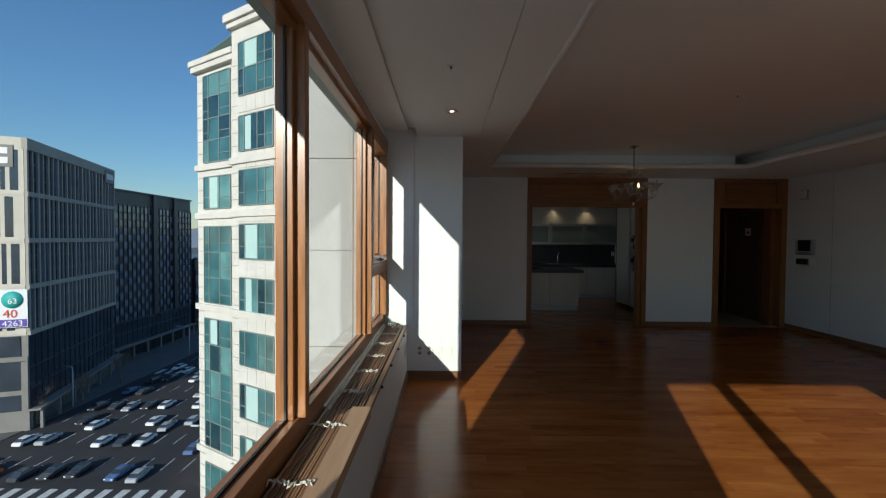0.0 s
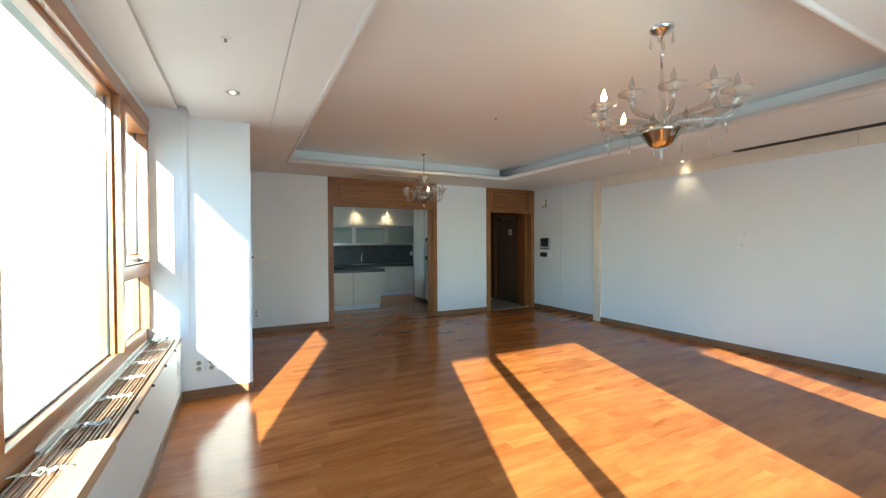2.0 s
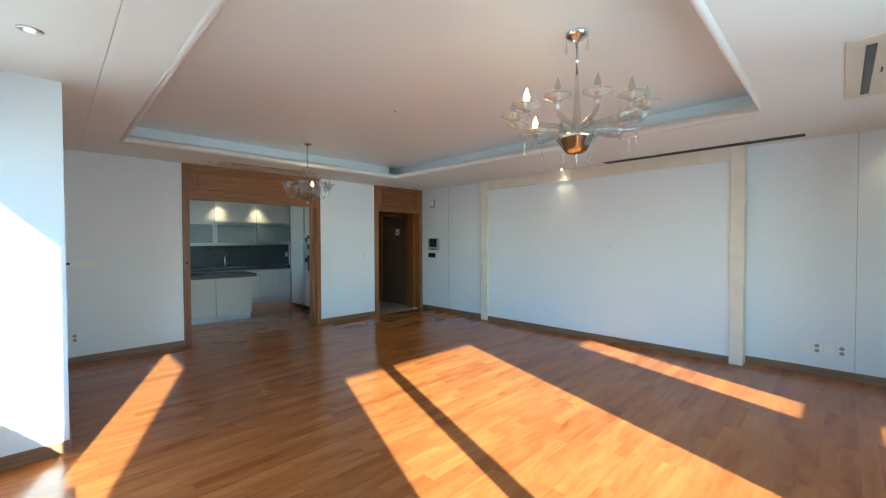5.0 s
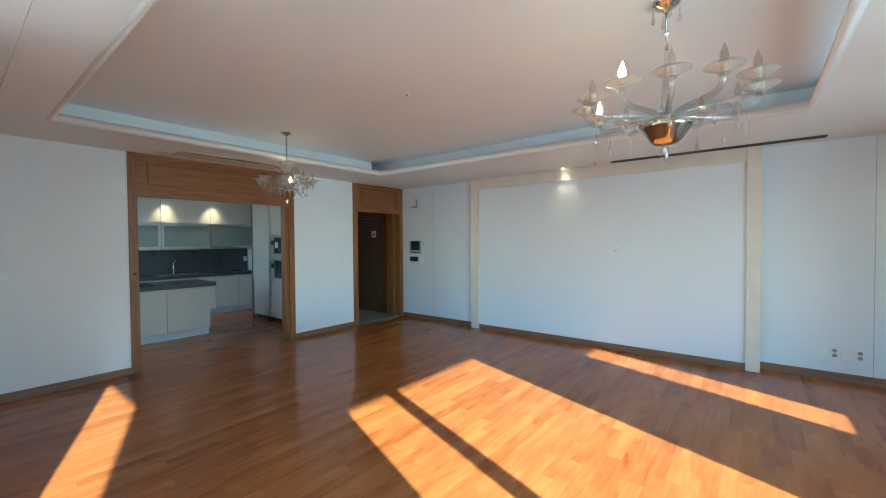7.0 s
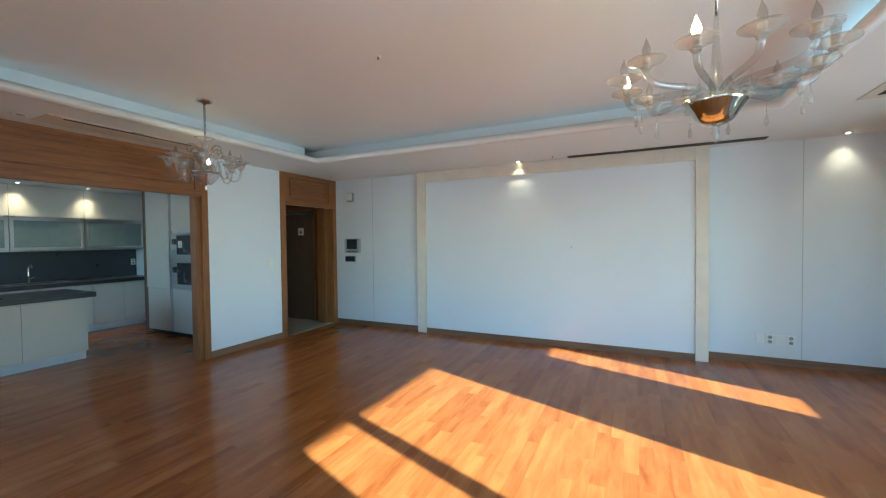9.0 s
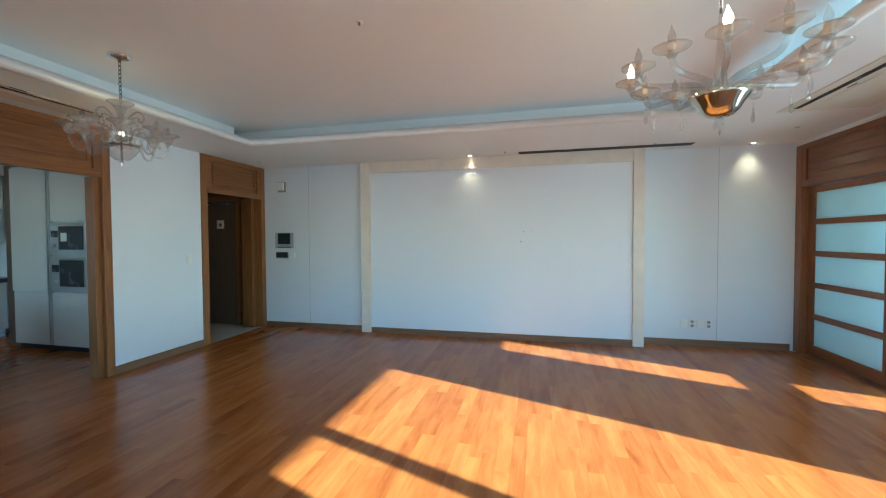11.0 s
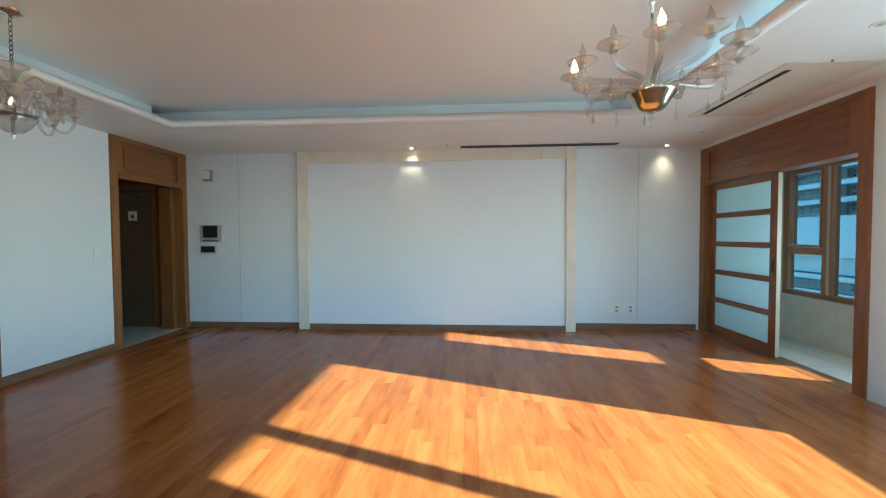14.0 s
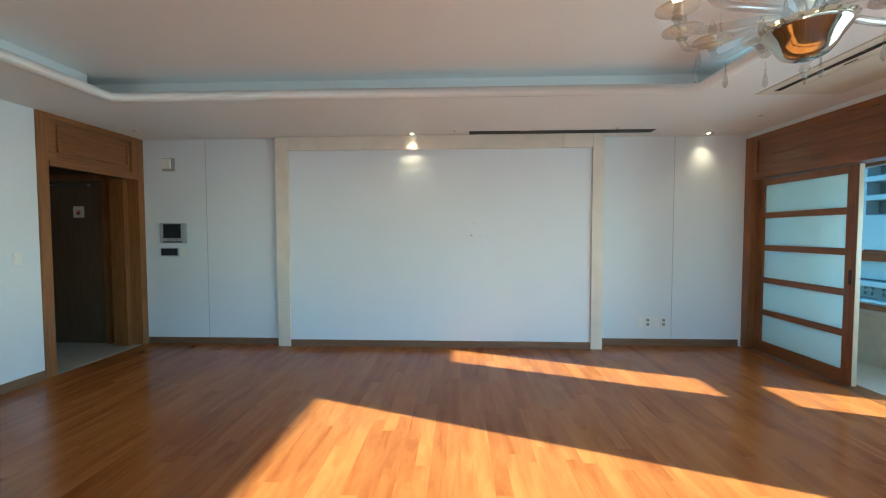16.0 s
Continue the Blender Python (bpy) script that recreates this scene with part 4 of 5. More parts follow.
def drop(par, x, y, z, long=0.05):
    """A cut glass drop on a short link."""
    bm = tube([(x, y, z), (x, y, z - 0.03)], 0.0012, 5)
    lathe([(0, z - 0.028), (0.006, z - 0.034), (0.002, z - 0.042), (0.004, z - 0.05), (0.011, z - 0.052 - 0.55 * long), (0.0095, z - 0.052 - 0.8 * long), (0, z - 0.052 - long)], 8, Matrix.Translation((x, y, 0)), bm)
    part("drop", bm, LAMPGLASS, par, "clear glass drop")


def candle(par, x, y, z, on, size=1.0):
    at = Matrix.Translation((x, y, z)) @ Matrix.Scale(size, 4)
    part("candle_socket", lathe([(0, 0), (0.015, 0), (0.015, 0.030), (0, 0.030)], 12, at), SOCKETGLASS, par, "pale candle socket")
    part("socket_cap", lathe([(0, 0.0302), (0.0155, 0.0302), (0.0155, 0.037), (0, 0.037)], 12, at), CHROME, par, "chrome cap")
    bm = bmesh.new()
    rings = []
    for r, h in ((0.010, 0.037), (0.0150, 0.050), (0.0165, 0.060), (0.0140, 0.074), (0.0085, 0.088), (0.0040, 0.101), (0.0012, 0.113)):
        lean = 0.006 * max(0.0, (h - 0.075) / 0.038) ** 2
        rings.append([bm.verts.new(at @ Vector((lean + r * math.cos(u), r * math.sin(u), h))) for u in (2 * math.pi * k / 12 for k in range(12))])
    for lo, hi in zip(rings, rings[1:]):
        for k in range(12):
            bm.faces.new((lo[k], lo[(k + 1) % 12], hi[(k + 1) % 12], hi[k])).smooth = True
    bm.faces.new(rings[0][::-1]), bm.faces.new(rings[-1])
    b = part("bulb", bm, GLOW if on else BULB, par, "lit flame bulb" if on else "unlit flame bulb")
    if not on:
        b.visible_shadow = False


def lamp_point(x, y, z, watts):
    d = bpy.data.lights.new("candle_light", "POINT")
    d.energy, d.color, d.shadow_soft_size = watts, (1.0, 0.70, 0.38), 0.03
    new("candle_light", d).location = (x, y, z)


def chandelier_large(x, y):
    t = thing("chandelier", (x, y, 0), "large clear glass chandelier with twelve arms and flame bulbs, two lit", "chandelier")
    part("canopy", lathe([(0, UP), (0.075, UP), (0.075, UP - 0.008), (0.06, UP - 0.028), (0.03, UP - 0.04), (0.012, UP - 0.06), (0, UP - 0.06)], 28), CHROME, t, "chrome ceiling canopy")
    for i in range(4):
        a = i * math.pi / 2 + 0.4
        drop(t, 0.065 * math.cos(a), 0.065 * math.sin(a), UP - 0.02)
    part("rod", lathe([(0, UP - 0.06), (0.007, UP - 0.06), (0.007, 2.64), (0.016, 2.635), (0.016, 2.62), (0.007, 2.615), (0.008, 2.54), (0, 2.54)], 14), CHROME, t)
    part("stem", lathe([(0, 2.56), (0.010, 2.56), (0.012, 2.46), (0.020, 2.32), (0.030, 2.20), (0.034, 2.13), (0, 2.13)], 18), LAMPGLASS, t, "tapering clear glass stem")
    part("bowl", lathe([(0.130, 2.131), (0.140, 2.136), (0.124, 2.112), (0.100, 2.080), (0.084, 2.052), (0.064, 2.030), (0.038, 2.019), (0, 2.016)], 32), MIRROR_WARM, t, "mirrored bowl with a gold reflection put into its colour")
    part("rim", lathe([(0, 2.132), (0.130, 2.131), (0.130, 2.126), (0, 2.124)], 32), CHROME, t)
    part("finial", lathe([(0, 2.024), (0.012, 2.02), (0.02, 2.008), (0.010, 1.996), (0.018, 1.982), (0.008, 1.966), (0.010, 1.955), (0, 1.925)], 14), LAMPGLASS, t, "stacked clear glass finial")
    for i in range(12):
        a = radians(12 + 30 * i)
        c, s2 = math.cos(a), math.sin(a)
        line = smooth_line([(r * c, r * s2, z) for r, z in ((0.035, 2.10), (0.055, 2.155), (0.10, 2.180), (0.19, 2.182), (0.29, 2.178), (0.35, 2.180), (0.388, 2.194), (0.406, 2.222), (0.41, 2.240))], 5)
        thick = [0.0105 + 0.0045 * max(0.0, math.sin(math.pi * k / (len(line) - 1))) + 0.004 * max(0, k - 30) / 10 for k in range(len(line))]
        arm = part("arm", tube(line, thick, 10), LAMPGLASS, t, "curved clear glass arm")
        arm.visible_shadow = False
        px, py = 0.41 * c, 0.41 * s2
        at = Matrix.Translation((px, py, 0))
        part("collar", lathe([(0, 2.232), (0.017, 2.232), (0.022, 2.236), (0.017, 2.241), (0.022, 2.246), (0.017, 2.250), (0, 2.250)], 16, at), LAMPGLASS, t, "ribbed glass collar")
        d = part("dish", lathe([(0.014, 2.240), (0.022, 2.243), (0.034, 2.254), (0.056, 2.268), (0.080, 2.275), (0.081, 2.279), (0.056, 2.272), (0.030, 2.259), (0.0, 2.256)], 28, at), DISHGLASS, t, "flared smoky glass dish")
        d.visible_shadow = False
        candle(t, px, py, 2.256, i in (2, 5), 1.12)
        hook_r = 0.355 if i % 2 else 0.335
        drop(t, hook_r * c, hook_r * s2, 2.148, 0.062)
        if i in (2, 5):
            lamp_point(x + px, y + py, 2.44, 0.07)


def chandelier_small(x, y):
    t = thing("chandelier", Matrix.Translation((x, y, 0)) @ Matrix.Diagonal((1.10, 1.10, 1, 1)), "small glass chandelier with curled arms on a chain, one bulb lit", "chandelier")
    part("canopy", lathe([(0, UP), (0.068, UP), (0.068, UP - 0.006), (0.05, UP - 0.022), (0.015, UP - 0.03), (0.008, UP - 0.045), (0, UP - 0.045)], 24), CHROME, t, "chrome ceiling canopy")
    z = UP - 0.045
    i = 0
    while z > 2.46:
        pts = [(0.009 * math.cos(u), 0.019 * math.sin(u)) for u in (2 * math.pi * k / 12 for k in range(13))]
        part("chain_link", tube([(p, 0, z - 0.014 + q) if i % 2 else (0, p, z - 0.014 + q) for p, q in pts], 0.0028, 5), DARKCHROME, t)
        z -= 0.030
        i += 1
    part("top_cup", lathe([(0.016, 2.35), (0.022, 2.37), (0.034, 2.405), (0.052, 2.432), (0.080, 2.450), (0.080, 2.453), (0.048, 2.436), (0.01, 2.39), (0, 2.39)], 24), MILKGLASS, t, "milky glass top cup")
    part("stem", lathe([(0, 2.46), (0.007, 2.46), (0.009, 2.36), (0.022, 2.33), (0.012, 2.29), (0.03, 2.24), (0.034, 2.19), (0.018, 2.14), (0, 2.13)], 18), LAMPGLASS, t, "turned clear glass stem")
    part("bowl", lathe([(0.105, 2.135), (0.108, 2.138), (0.10, 2.10), (0.07, 2.05), (0.04, 2.02), (0, 2.012)], 26), LAMPGLASS, t, "clear glass bowl")
    part("bowl_rim", lathe([(0, 2.135), (0.10, 2.137), (0.10, 2.125), (0, 2.123)], 26), CHROME, t)
    part("finial", lathe([(0, 2.014), (0.012, 2.008), (0.014, 1.995), (0.006, 1.985), (0.008, 1.975), (0, 1.958)], 12), CHROME, t)
    for i in range(8):
        a = radians(7 + 45 * i)
        c, s2 = math.cos(a), math.sin(a)
        arm = part("arm", tube(smooth_line([(r * c, r * s2, z) for r, z in ((0.06, 2.13), (0.085, 2.22), (0.12, 2.245), (0.145, 2.20), (0.155, 2.12), (0.19, 2.065), (0.235, 2.07), (0.262, 2.13), (0.265, 2.19))], 4), 0.0085, 8), LAMPGLASS, t, "curled clear glass arm")
        arm.visible_shadow = False
        if i % 2 == 0:
            sc = part("scroll", tube(smooth_line([(r * c, r * s2, z) for r, z in ((0.02, 2.25), (0.06, 2.33), (0.12, 2.375), (0.17, 2.345), (0.165, 2.30), (0.13, 2.30), (0.135, 2.33))], 4), [0.006] * 20 + [0.004] * 5, 7), LAMPGLASS, t, "thin glass scroll")
            sc.visible_shadow = False
        px, py = 0.265 * c, 0.265 * s2
        part("dish", lathe([(0.010, 2.172), (0.022, 2.178), (0.030, 2.200), (0.038, 2.222), (0.056, 2.238), (0.074, 2.246), (0.074, 2.249), (0.052, 2.242), (0.030, 2.222), (0.0, 2.215)], 24, Matrix.Translation((px, py, 0))), MILKGLASS, t, "milky glass dish")
        candle(t, px, py, 2.222, i == 1, 0.9)
        for k in (-1, 1):
            drop(t, px - 0.05 * s2 * k, py + 0.05 * c * k, 2.243, 0.035)
        if i == 1:
            lamp_point(x + px * 0.8, y + py * 0.8, 2.40, 0.1)


chandelier_large(3.215, 2.39)
chandelier_small(3.30, 6.36)

# ---- outside ----
ASPHALT = material("asphalt", (0.03, 0.03, 0.033), 0.85, vary=0.2, scale=0.25, bump=0.2, bump_scale=20)
PAVE = material("pavement_grey", (0.12, 0.115, 0.11), 0.8, vary=0.25, scale=0.3)
PAINT = material("road_paint", (0.55, 0.55, 0.53), 0.7, vary=0.2, scale=1.2)
TOWERWALL = material("pale_tower_stone", (0.62, 0.585, 0.54), 0.7, vary=0.10, scale=1.1, bump=0.2, bump_scale=12)
TEAL = material("teal_window_glass", (0.045, 0.14, 0.155), 0.05, 0.0, vary=0.6, scale=0.5, gloss_vary=0.02, coat=0.6)
NAVY = material("dark_office_glass", (0.03, 0.042, 0.06), 0.08, 0.0, vary=0.5, scale=0.12, gloss_vary=0.03, coat=0.5)
CURTAIN = material("white_curtain", (0.42, 0.58, 0.56), 0.8, vary=0.1, scale=9, stretch=(6, 6, 0.3))
TEAL_DARK = material("dark_teal_glass", (0.016, 0.05, 0.065), 0.05, 0.0, vary=0.6, scale=0.7, gloss_vary=0.02, coat=0.6)
TEAL_PALE = material("pale_teal_glass", (0.10, 0.23, 0.23), 0.08, 0.0, vary=0.5, scale=0.6, gloss_vary=0.02, coat=0.6)
MULL = material("green_grey_mullion", (0.18, 0.22, 0.21), 0.5, vary=0.1)
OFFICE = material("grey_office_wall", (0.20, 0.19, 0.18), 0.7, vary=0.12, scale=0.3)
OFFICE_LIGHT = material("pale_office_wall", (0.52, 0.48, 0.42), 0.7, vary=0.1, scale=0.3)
OFFICE_DARK = material("black_office_wall", (0.035, 0.04, 0.05), 0.35, vary=0.2, scale=0.3)
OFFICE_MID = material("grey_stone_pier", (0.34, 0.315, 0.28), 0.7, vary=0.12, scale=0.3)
NAVY_PALE = material("blue_office_glass", (0.05, 0.085, 0.15), 0.06, 0.0, vary=0.5, scale=0.12, gloss_vary=0.03, coat=0.6)
SKYGLASS = material("sky_blue_office_glass", (0.14, 0.21, 0.30), 0.10, 0.0, vary=0.5, scale=0.2, gloss_vary=0.04, coat=0.6)
ROOFGREEN = material("green_copper_roof", (0.14, 0.20, 0.17), 0.6, vary=0.15, scale=1)
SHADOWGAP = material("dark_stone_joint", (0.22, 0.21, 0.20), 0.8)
GZ = -40.0

structure("ground", boxes((-2500, -2500, GZ - 1, 2500, 2500, GZ)), PAVE, "grey paved ground far below", "ground")
structure("road", boxes((-92, -60, GZ + 0.004, -38, 900, GZ + 0.03), (-400, 52, GZ + 0.004, -92.01, 72, GZ + 0.03)), ASPHALT, "dark asphalt avenue far below", "road")
structure("pavement", boxes((-100, 74, GZ + 0.031, -89, 600, GZ + 0.17)), PAVE, "grey pavement with a kerb", "pavement")


def road_marks():
    bm = bmesh.new()
    for i in range(16):
        box(bm, -88 + i * 3.0, 60, GZ + 0.034, -86.6 + i * 3.0, 64.5, GZ + 0.04)
    for i in range(12):
        box(bm, -92 + i * 3.0 + 4, 120, GZ + 0.034, -90.6 + i * 3.0 + 4, 124, GZ + 0.04)
    for ln in range(12):
        for j in range(26):
            box(bm, -85 + ln * 3.9, 70 + j * 9, GZ + 0.034, -84.85 + ln * 3.9, 74 + j * 9, GZ + 0.04)
    ob = single("road_markings", bm, PAINT, "worn white road markings and crossings", "road markings")
    ob["kind"] = "stuff"


road_marks()

# granite piers beside the window
def pier(name, x0, x1, y0, y1, label):
    t = thing(name, (0, 0, 0), label, "pier")
    part("core", boxes((x0 + 0.01, y0 + 0.01, -12, x1, y1, 4.0)), JOINT, t)
    zs = [-3.0, -1.9, -0.8, 0.31, 1.35, 2.33, 3.3]
    for a, b in zip(zs, zs[1:]):
        for u0, u1 in ((x0, x0 + 0.72 * (x1 - x0)), (x0 + 0.72 * (x1 - x0), x1)):
            part("granite_slab", boxes((u0 + 0.004, y0 - 0.015, a + 0.004, u1 - 0.004, y0 + 0.012, b - 0.004)), GRANITE, t)


pier("granite_pier", -0.98, -0.07, 5.02, 6.0, "rough grey granite pier outside the window")
# Unseen pier, placed so that its corner bounds the sun wedge on the floor
structure("wall_outside", boxes((-0.62, -0.95, -12, -0.21, -0.3, 4.0)), GRANITE, "grey granite pier by the balcony", "wall")
# Unseen fin, added only to keep direct sun off the sliding door
structure("wall_sunblock", boxes((4.86, -5.6, -12, 5.0, -0.86, 4.0)), GRANITE, "unseen fin added to keep sun off the balcony door", "wall")
# Second block is out of view, added to cut off the far sun wedge
single("window_hood_sun_stop", boxes((-0.20, 1.1, 2.49, -0.142, 5.0, 2.62), (-0.56, -0.3, 2.55, -0.142, 1.1, 3.1), bevel=0.004), MULL, "dark metal hood over the window with an unseen sun stop", "hood")


def tower():
    """Pale stone apartment tower; local x along the front, -y outward."""
    t = thing("apartment_tower", pose(-15.4, 26.0, 0, 0, 0, -29.4), "pale stone apartment tower with teal windows", "building")
    part("wall", boxes((0, 0.25, GZ, 4.15, 14, 11.9), (4.15, -0.05, GZ, 16, 14, 13.5)), TOWERWALL, t)
    bm = bmesh.new()
    vs = [bm.verts.new(v) for v in ((-0.2, 0.1, 12.6), (4.15, 0.1, 12.6), (4.15, 2.4, 16.0), (3.4, 2.4, 16.0), (-0.2, 9, 12.6))]
    bm.faces.new((vs[0], vs[1], vs[2], vs[3])), bm.faces.new((vs[0], vs[3], vs[4])), bm.faces.new((vs[4], vs[3], vs[2])), bm.faces.new((vs[0], vs[4], vs[2], vs[1]))
    part("roof", bm, ROOFGREEN, t, "green sloping roof")
    part("cornice", boxes((-0.25, -0.05, 11.9, 4.15, 0.6, 12.25), (-0.35, -0.15, 12.25, 4.15, 0.6, 12.6), bevel=0.04), TOWERWALL, t)
    part("cornice", boxes((4.0, -0.3, 13.5, 16.2, 0.6, 13.8), (3.9, -0.45, 13.8, 16.3, 0.6, 14.25), bevel=0.04), TOWERWALL, t)
    for z in (5.72, 2.68, -3.1, -12.3, -21.5, -30.7):
        part("belt", boxes((-0.12, 0.10, z, 4.14, 0.3, z + 0.38), (4.02, -0.2, z + 0.03, 16, 0.0, z + 0.41), bevel=0.03), TOWERWALL, t, "moulded stone belt")

    glasses = (TEAL, TEAL, TEAL_DARK, TEAL_PALE)
    pick = random.Random(9)

    def win(x0, x1, z0, z1, y, cuts, rows, low, curtain):
        """A window of panes between mullions; side lights have a low transom."""
        w = part("window", boxes((x0, y + 0.022, z0, x1, y + 0.05, z1)), MULL, t, "teal window")
        bm = bmesh.new()
        us = [x0 + (x1 - x0) * c for c in cuts]
        vs = [z0 + (z1 - z0) * i / rows for i in range(rows + 1)]
        for u in us:
            box(bm, u - 0.035, y - 0.03, z0, u + 0.035, y + 0.02, z1)
        for v in vs:
            box(bm, x0 + 0.036, y - 0.026, v - 0.03, x1 - 0.036, y + 0.02, v + 0.03)
        for k, (u0, u1) in enumerate(zip(us, us[1:])):
            for v0, v1 in zip(vs, vs[1:]):
                side = low and k != 1
                vm = v0 + 0.36 * (v1 - v0)
                if side:
                    box(bm, u0 + 0.036, y - 0.024, vm - 0.025, u1 - 0.036, y + 0.018, vm + 0.025)
                part("pane", boxes((u0, y + 0.004, v0, u1, y + 0.0218, v1)), pick.choice(glasses), w)
        part("window_frame", bm, MULL, w)
        if curtain:
            c0, c1 = us[1], us[2]
            part("curtain", boxes((c0 + 0.05, y + 0.001, vs[-2] + 0.06, c0 + (c1 - c0) * curtain, y + 0.0035, vs[-1] - 0.06)), CURTAIN, w, "pale curtain behind the glass")
    for z0, z1, rows, cur in ((6.2, 11.6, 4, 0), (3.3, 5.3, 1, 0.8), (-2.6, 2.2, 3, 0), (-11.8, -3.6, 5, 0.7), (-21.0, -12.9, 5, 0), (-30.2, -22.0, 5, 0)):
        win(0.75, 3.55, z0, z1, 0.205, (0, 0.2, 0.6, 1), rows, True, cur)
    z = 12.6
    k = 0
    while z > -34:
        h = 3.0 if k == 0 else 2.0
        for x0 in (4.85, 9.3, 12.9):
            win(x0, x0 + 3.0, z - h, z, -0.095, (0, 0.17, 0.56, 0.78, 1), 2 if k == 0 else 1, True, 0.95 if k % 3 == 0 else (0.5 if k % 3 == 1 else 0))
            for u in range(4):
                part("spandrel", boxes((x0 - 0.1 + u * 0.8, -0.09, z - h - 0.95, x0 + 0.685 + u * 0.8, -0.052, z - h - 0.12), bevel=0.01), TOWERWALL, t)
        z -= 4.15 if k == 0 else 3.08
        k += 1
    for zz in range(42):
        for u0, u1, y in ((0.0, 0.7, 0.245), (3.6, 4.14, 0.245), (4.16, 4.74, -0.055), (7.97, 9.18, -0.055)):
            part("stone_joint", boxes((u0, y - 0.004, 11.4 - zz * 0.77, u1, y + 0.02, 11.435 - zz * 0.77)), SHADOWGAP, t)



tower()


def shared(name, mesh, par, at, label=""):
    o = new(name, mesh)
    o.parent, o.matrix_basis = par, Matrix.Translation(at)
    return tagged(o, label)


def office_base(t, wide, base):
    """Dark glazed lower storeys with thin mullions, a canopy and a row of posts."""
    part("base_glass", boxes((0.3, -0.06, GZ + 4.5, wide - 0.3, 0.03, base - 0.4)), NAVY, t, "dark glazed lower storeys")
    part("shopfront", boxes((1.2, 0.0, GZ + 0.2, wide - 1.2, 0.02, GZ + 4.3)), NAVY, t)
    bar = mesh_of("base_mullion", boxes((-0.06, -0.22, GZ + 4.5, 0.06, -0.05, base - 0.4)), OFFICE_DARK)
    for i in range(1, 18):
        shared("base_mullion", bar, t, (wide * i / 18, 0, 0))
    for z in (GZ + 9, GZ + 13.5):
        part("base_rail", boxes((0.3, -0.18, z - 0.15, wide - 0.3, -0.05, z + 0.15)), OFFICE_DARK, t)
    part("canopy", boxes((-0.5, -2.2, GZ + 4.3, wide + 0.5, 0.4, GZ + 4.75), bevel=0.05), OFFICE, t, "grey street canopy")
    post = mesh_of("post", boxes((-0.25, -1.9, GZ + 0.03, 0.25, -1.4, GZ + 4.3)), OFFICE)
    for i in range(7):
        shared("post", post, t, (1 + i * (wide - 2) / 6, 0, 0))


def stone_office(at, wide, deep, top, base, tiers, bays, label):
    """Stone block whose tall glass slots run between piers, tier over tier."""
    t = thing("office_building", at, label, "building")
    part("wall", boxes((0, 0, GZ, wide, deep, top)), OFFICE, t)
    th, bw = (top - 1.6 - base) / tiers, wide / bays
    glass = [mesh_of("window", boxes((0.16 * bw, -0.05, 0.55, w * bw, 0.02, th - 0.55)), g) for w, g in ((0.92, NAVY), (0.80, NAVY_PALE))]
    pier_w = mesh_of("pier", boxes((-0.30, -0.45, 0.5, 0.30, 0.03, th - 0.5), bevel=0.03), OFFICE_MID)
    pier_n = mesh_of("pier", boxes((-0.17, -0.38, 0.5, 0.17, 0.03, th - 0.5), bevel=0.03), OFFICE_MID)
    line = mesh_of("window_rail", boxes((0.16 * bw, -0.10, -0.09, 0.88 * bw, -0.05, 0.09)), OFFICE_DARK)
    pick = random.Random(3)
    for k in range(tiers):
        z = base + k * th
        for i in range(bays):
            shared("window", glass[pick.random() < 0.4], t, (i * bw, 0, z))
            for u in (1, 2):
                shared("window_rail", line, t, (i * bw, 0, z + th * u / 3))
        for i in range(bays + 1):
            shared("pier", pier_w if i % 2 == 0 else pier_n, t, (i * bw, 0, z))
        part("band", boxes((-0.2, -0.55, z - 0.5, wide + 0.2, 0.1, z + 0.5), bevel=0.04), OFFICE_MID, t, "pale stone band")
    part("parapet", boxes((-0.3, -0.55, top - 2.1, wide + 0.3, 0.5, top + 0.3), bevel=0.05), OFFICE_MID, t, "stone parapet")
    office_base(t, wide, base)
    # the sunny end wall with pairs of tall slots, sunlight put into its colour
    part("end_wall", boxes((-0.12, 0.2, base - 0.5, 0.0, 34, top + 0.3)), OFFICE_LIGHT, t, "end wall with sunlight put into its pale stone")
    slots = [mesh_of("window", boxes((-0.16, 0, 0.7, -0.11, w, th - 0.7)), NAVY) for w in (0.75, 1.35)]
    for k in range(tiers):
        for i in range(9):
            for u, m in ((2.0, slots[1]), (4.1, slots[0])):
                shared("window", m, t, (0, u + i * 3.6 - (0.9 if k % 2 else 0), base + k * th))
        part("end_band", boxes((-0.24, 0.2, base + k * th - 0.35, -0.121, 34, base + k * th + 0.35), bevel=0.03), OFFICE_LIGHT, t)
    part("end_base", boxes((-0.14, 1.2, GZ + 4.5, -0.001, 34, base - 0.6)), NAVY, t, "dark glazed corner")
    for z in (base - 5.4, base - 12.6):
        part("end_rail", boxes((-0.3, 0.0, z - 0.5, -0.141, 34, z + 0.5), bevel=0.03), OFFICE, t)
    part("end_frame", boxes((-0.32, 0.0, GZ + 4.4, -0.141, 1.1, base - 6.0), bevel=0.03), OFFICE, t, "grey stone frame")
    sign = part("sign_plate", boxes((-0.30, 1.8, top - 6.0, -0.13, 12, top - 1.4), bevel=0.03), OFFICE, t, "grey sign plate")
    for z in (top - 3.3, top - 5.3):
        part("sign_bar", boxes((-0.36, 2.6, z, -0.305, 9.5, z + 1.3)), BANNER, sign, "plain white bar")
    sign = part("sign_plate", boxes((wide - 6.6, -0.72, top - 4.2, wide - 0.4, -0.56, top - 0.4), bevel=0.03), OFFICE, t, "grey sign plate")
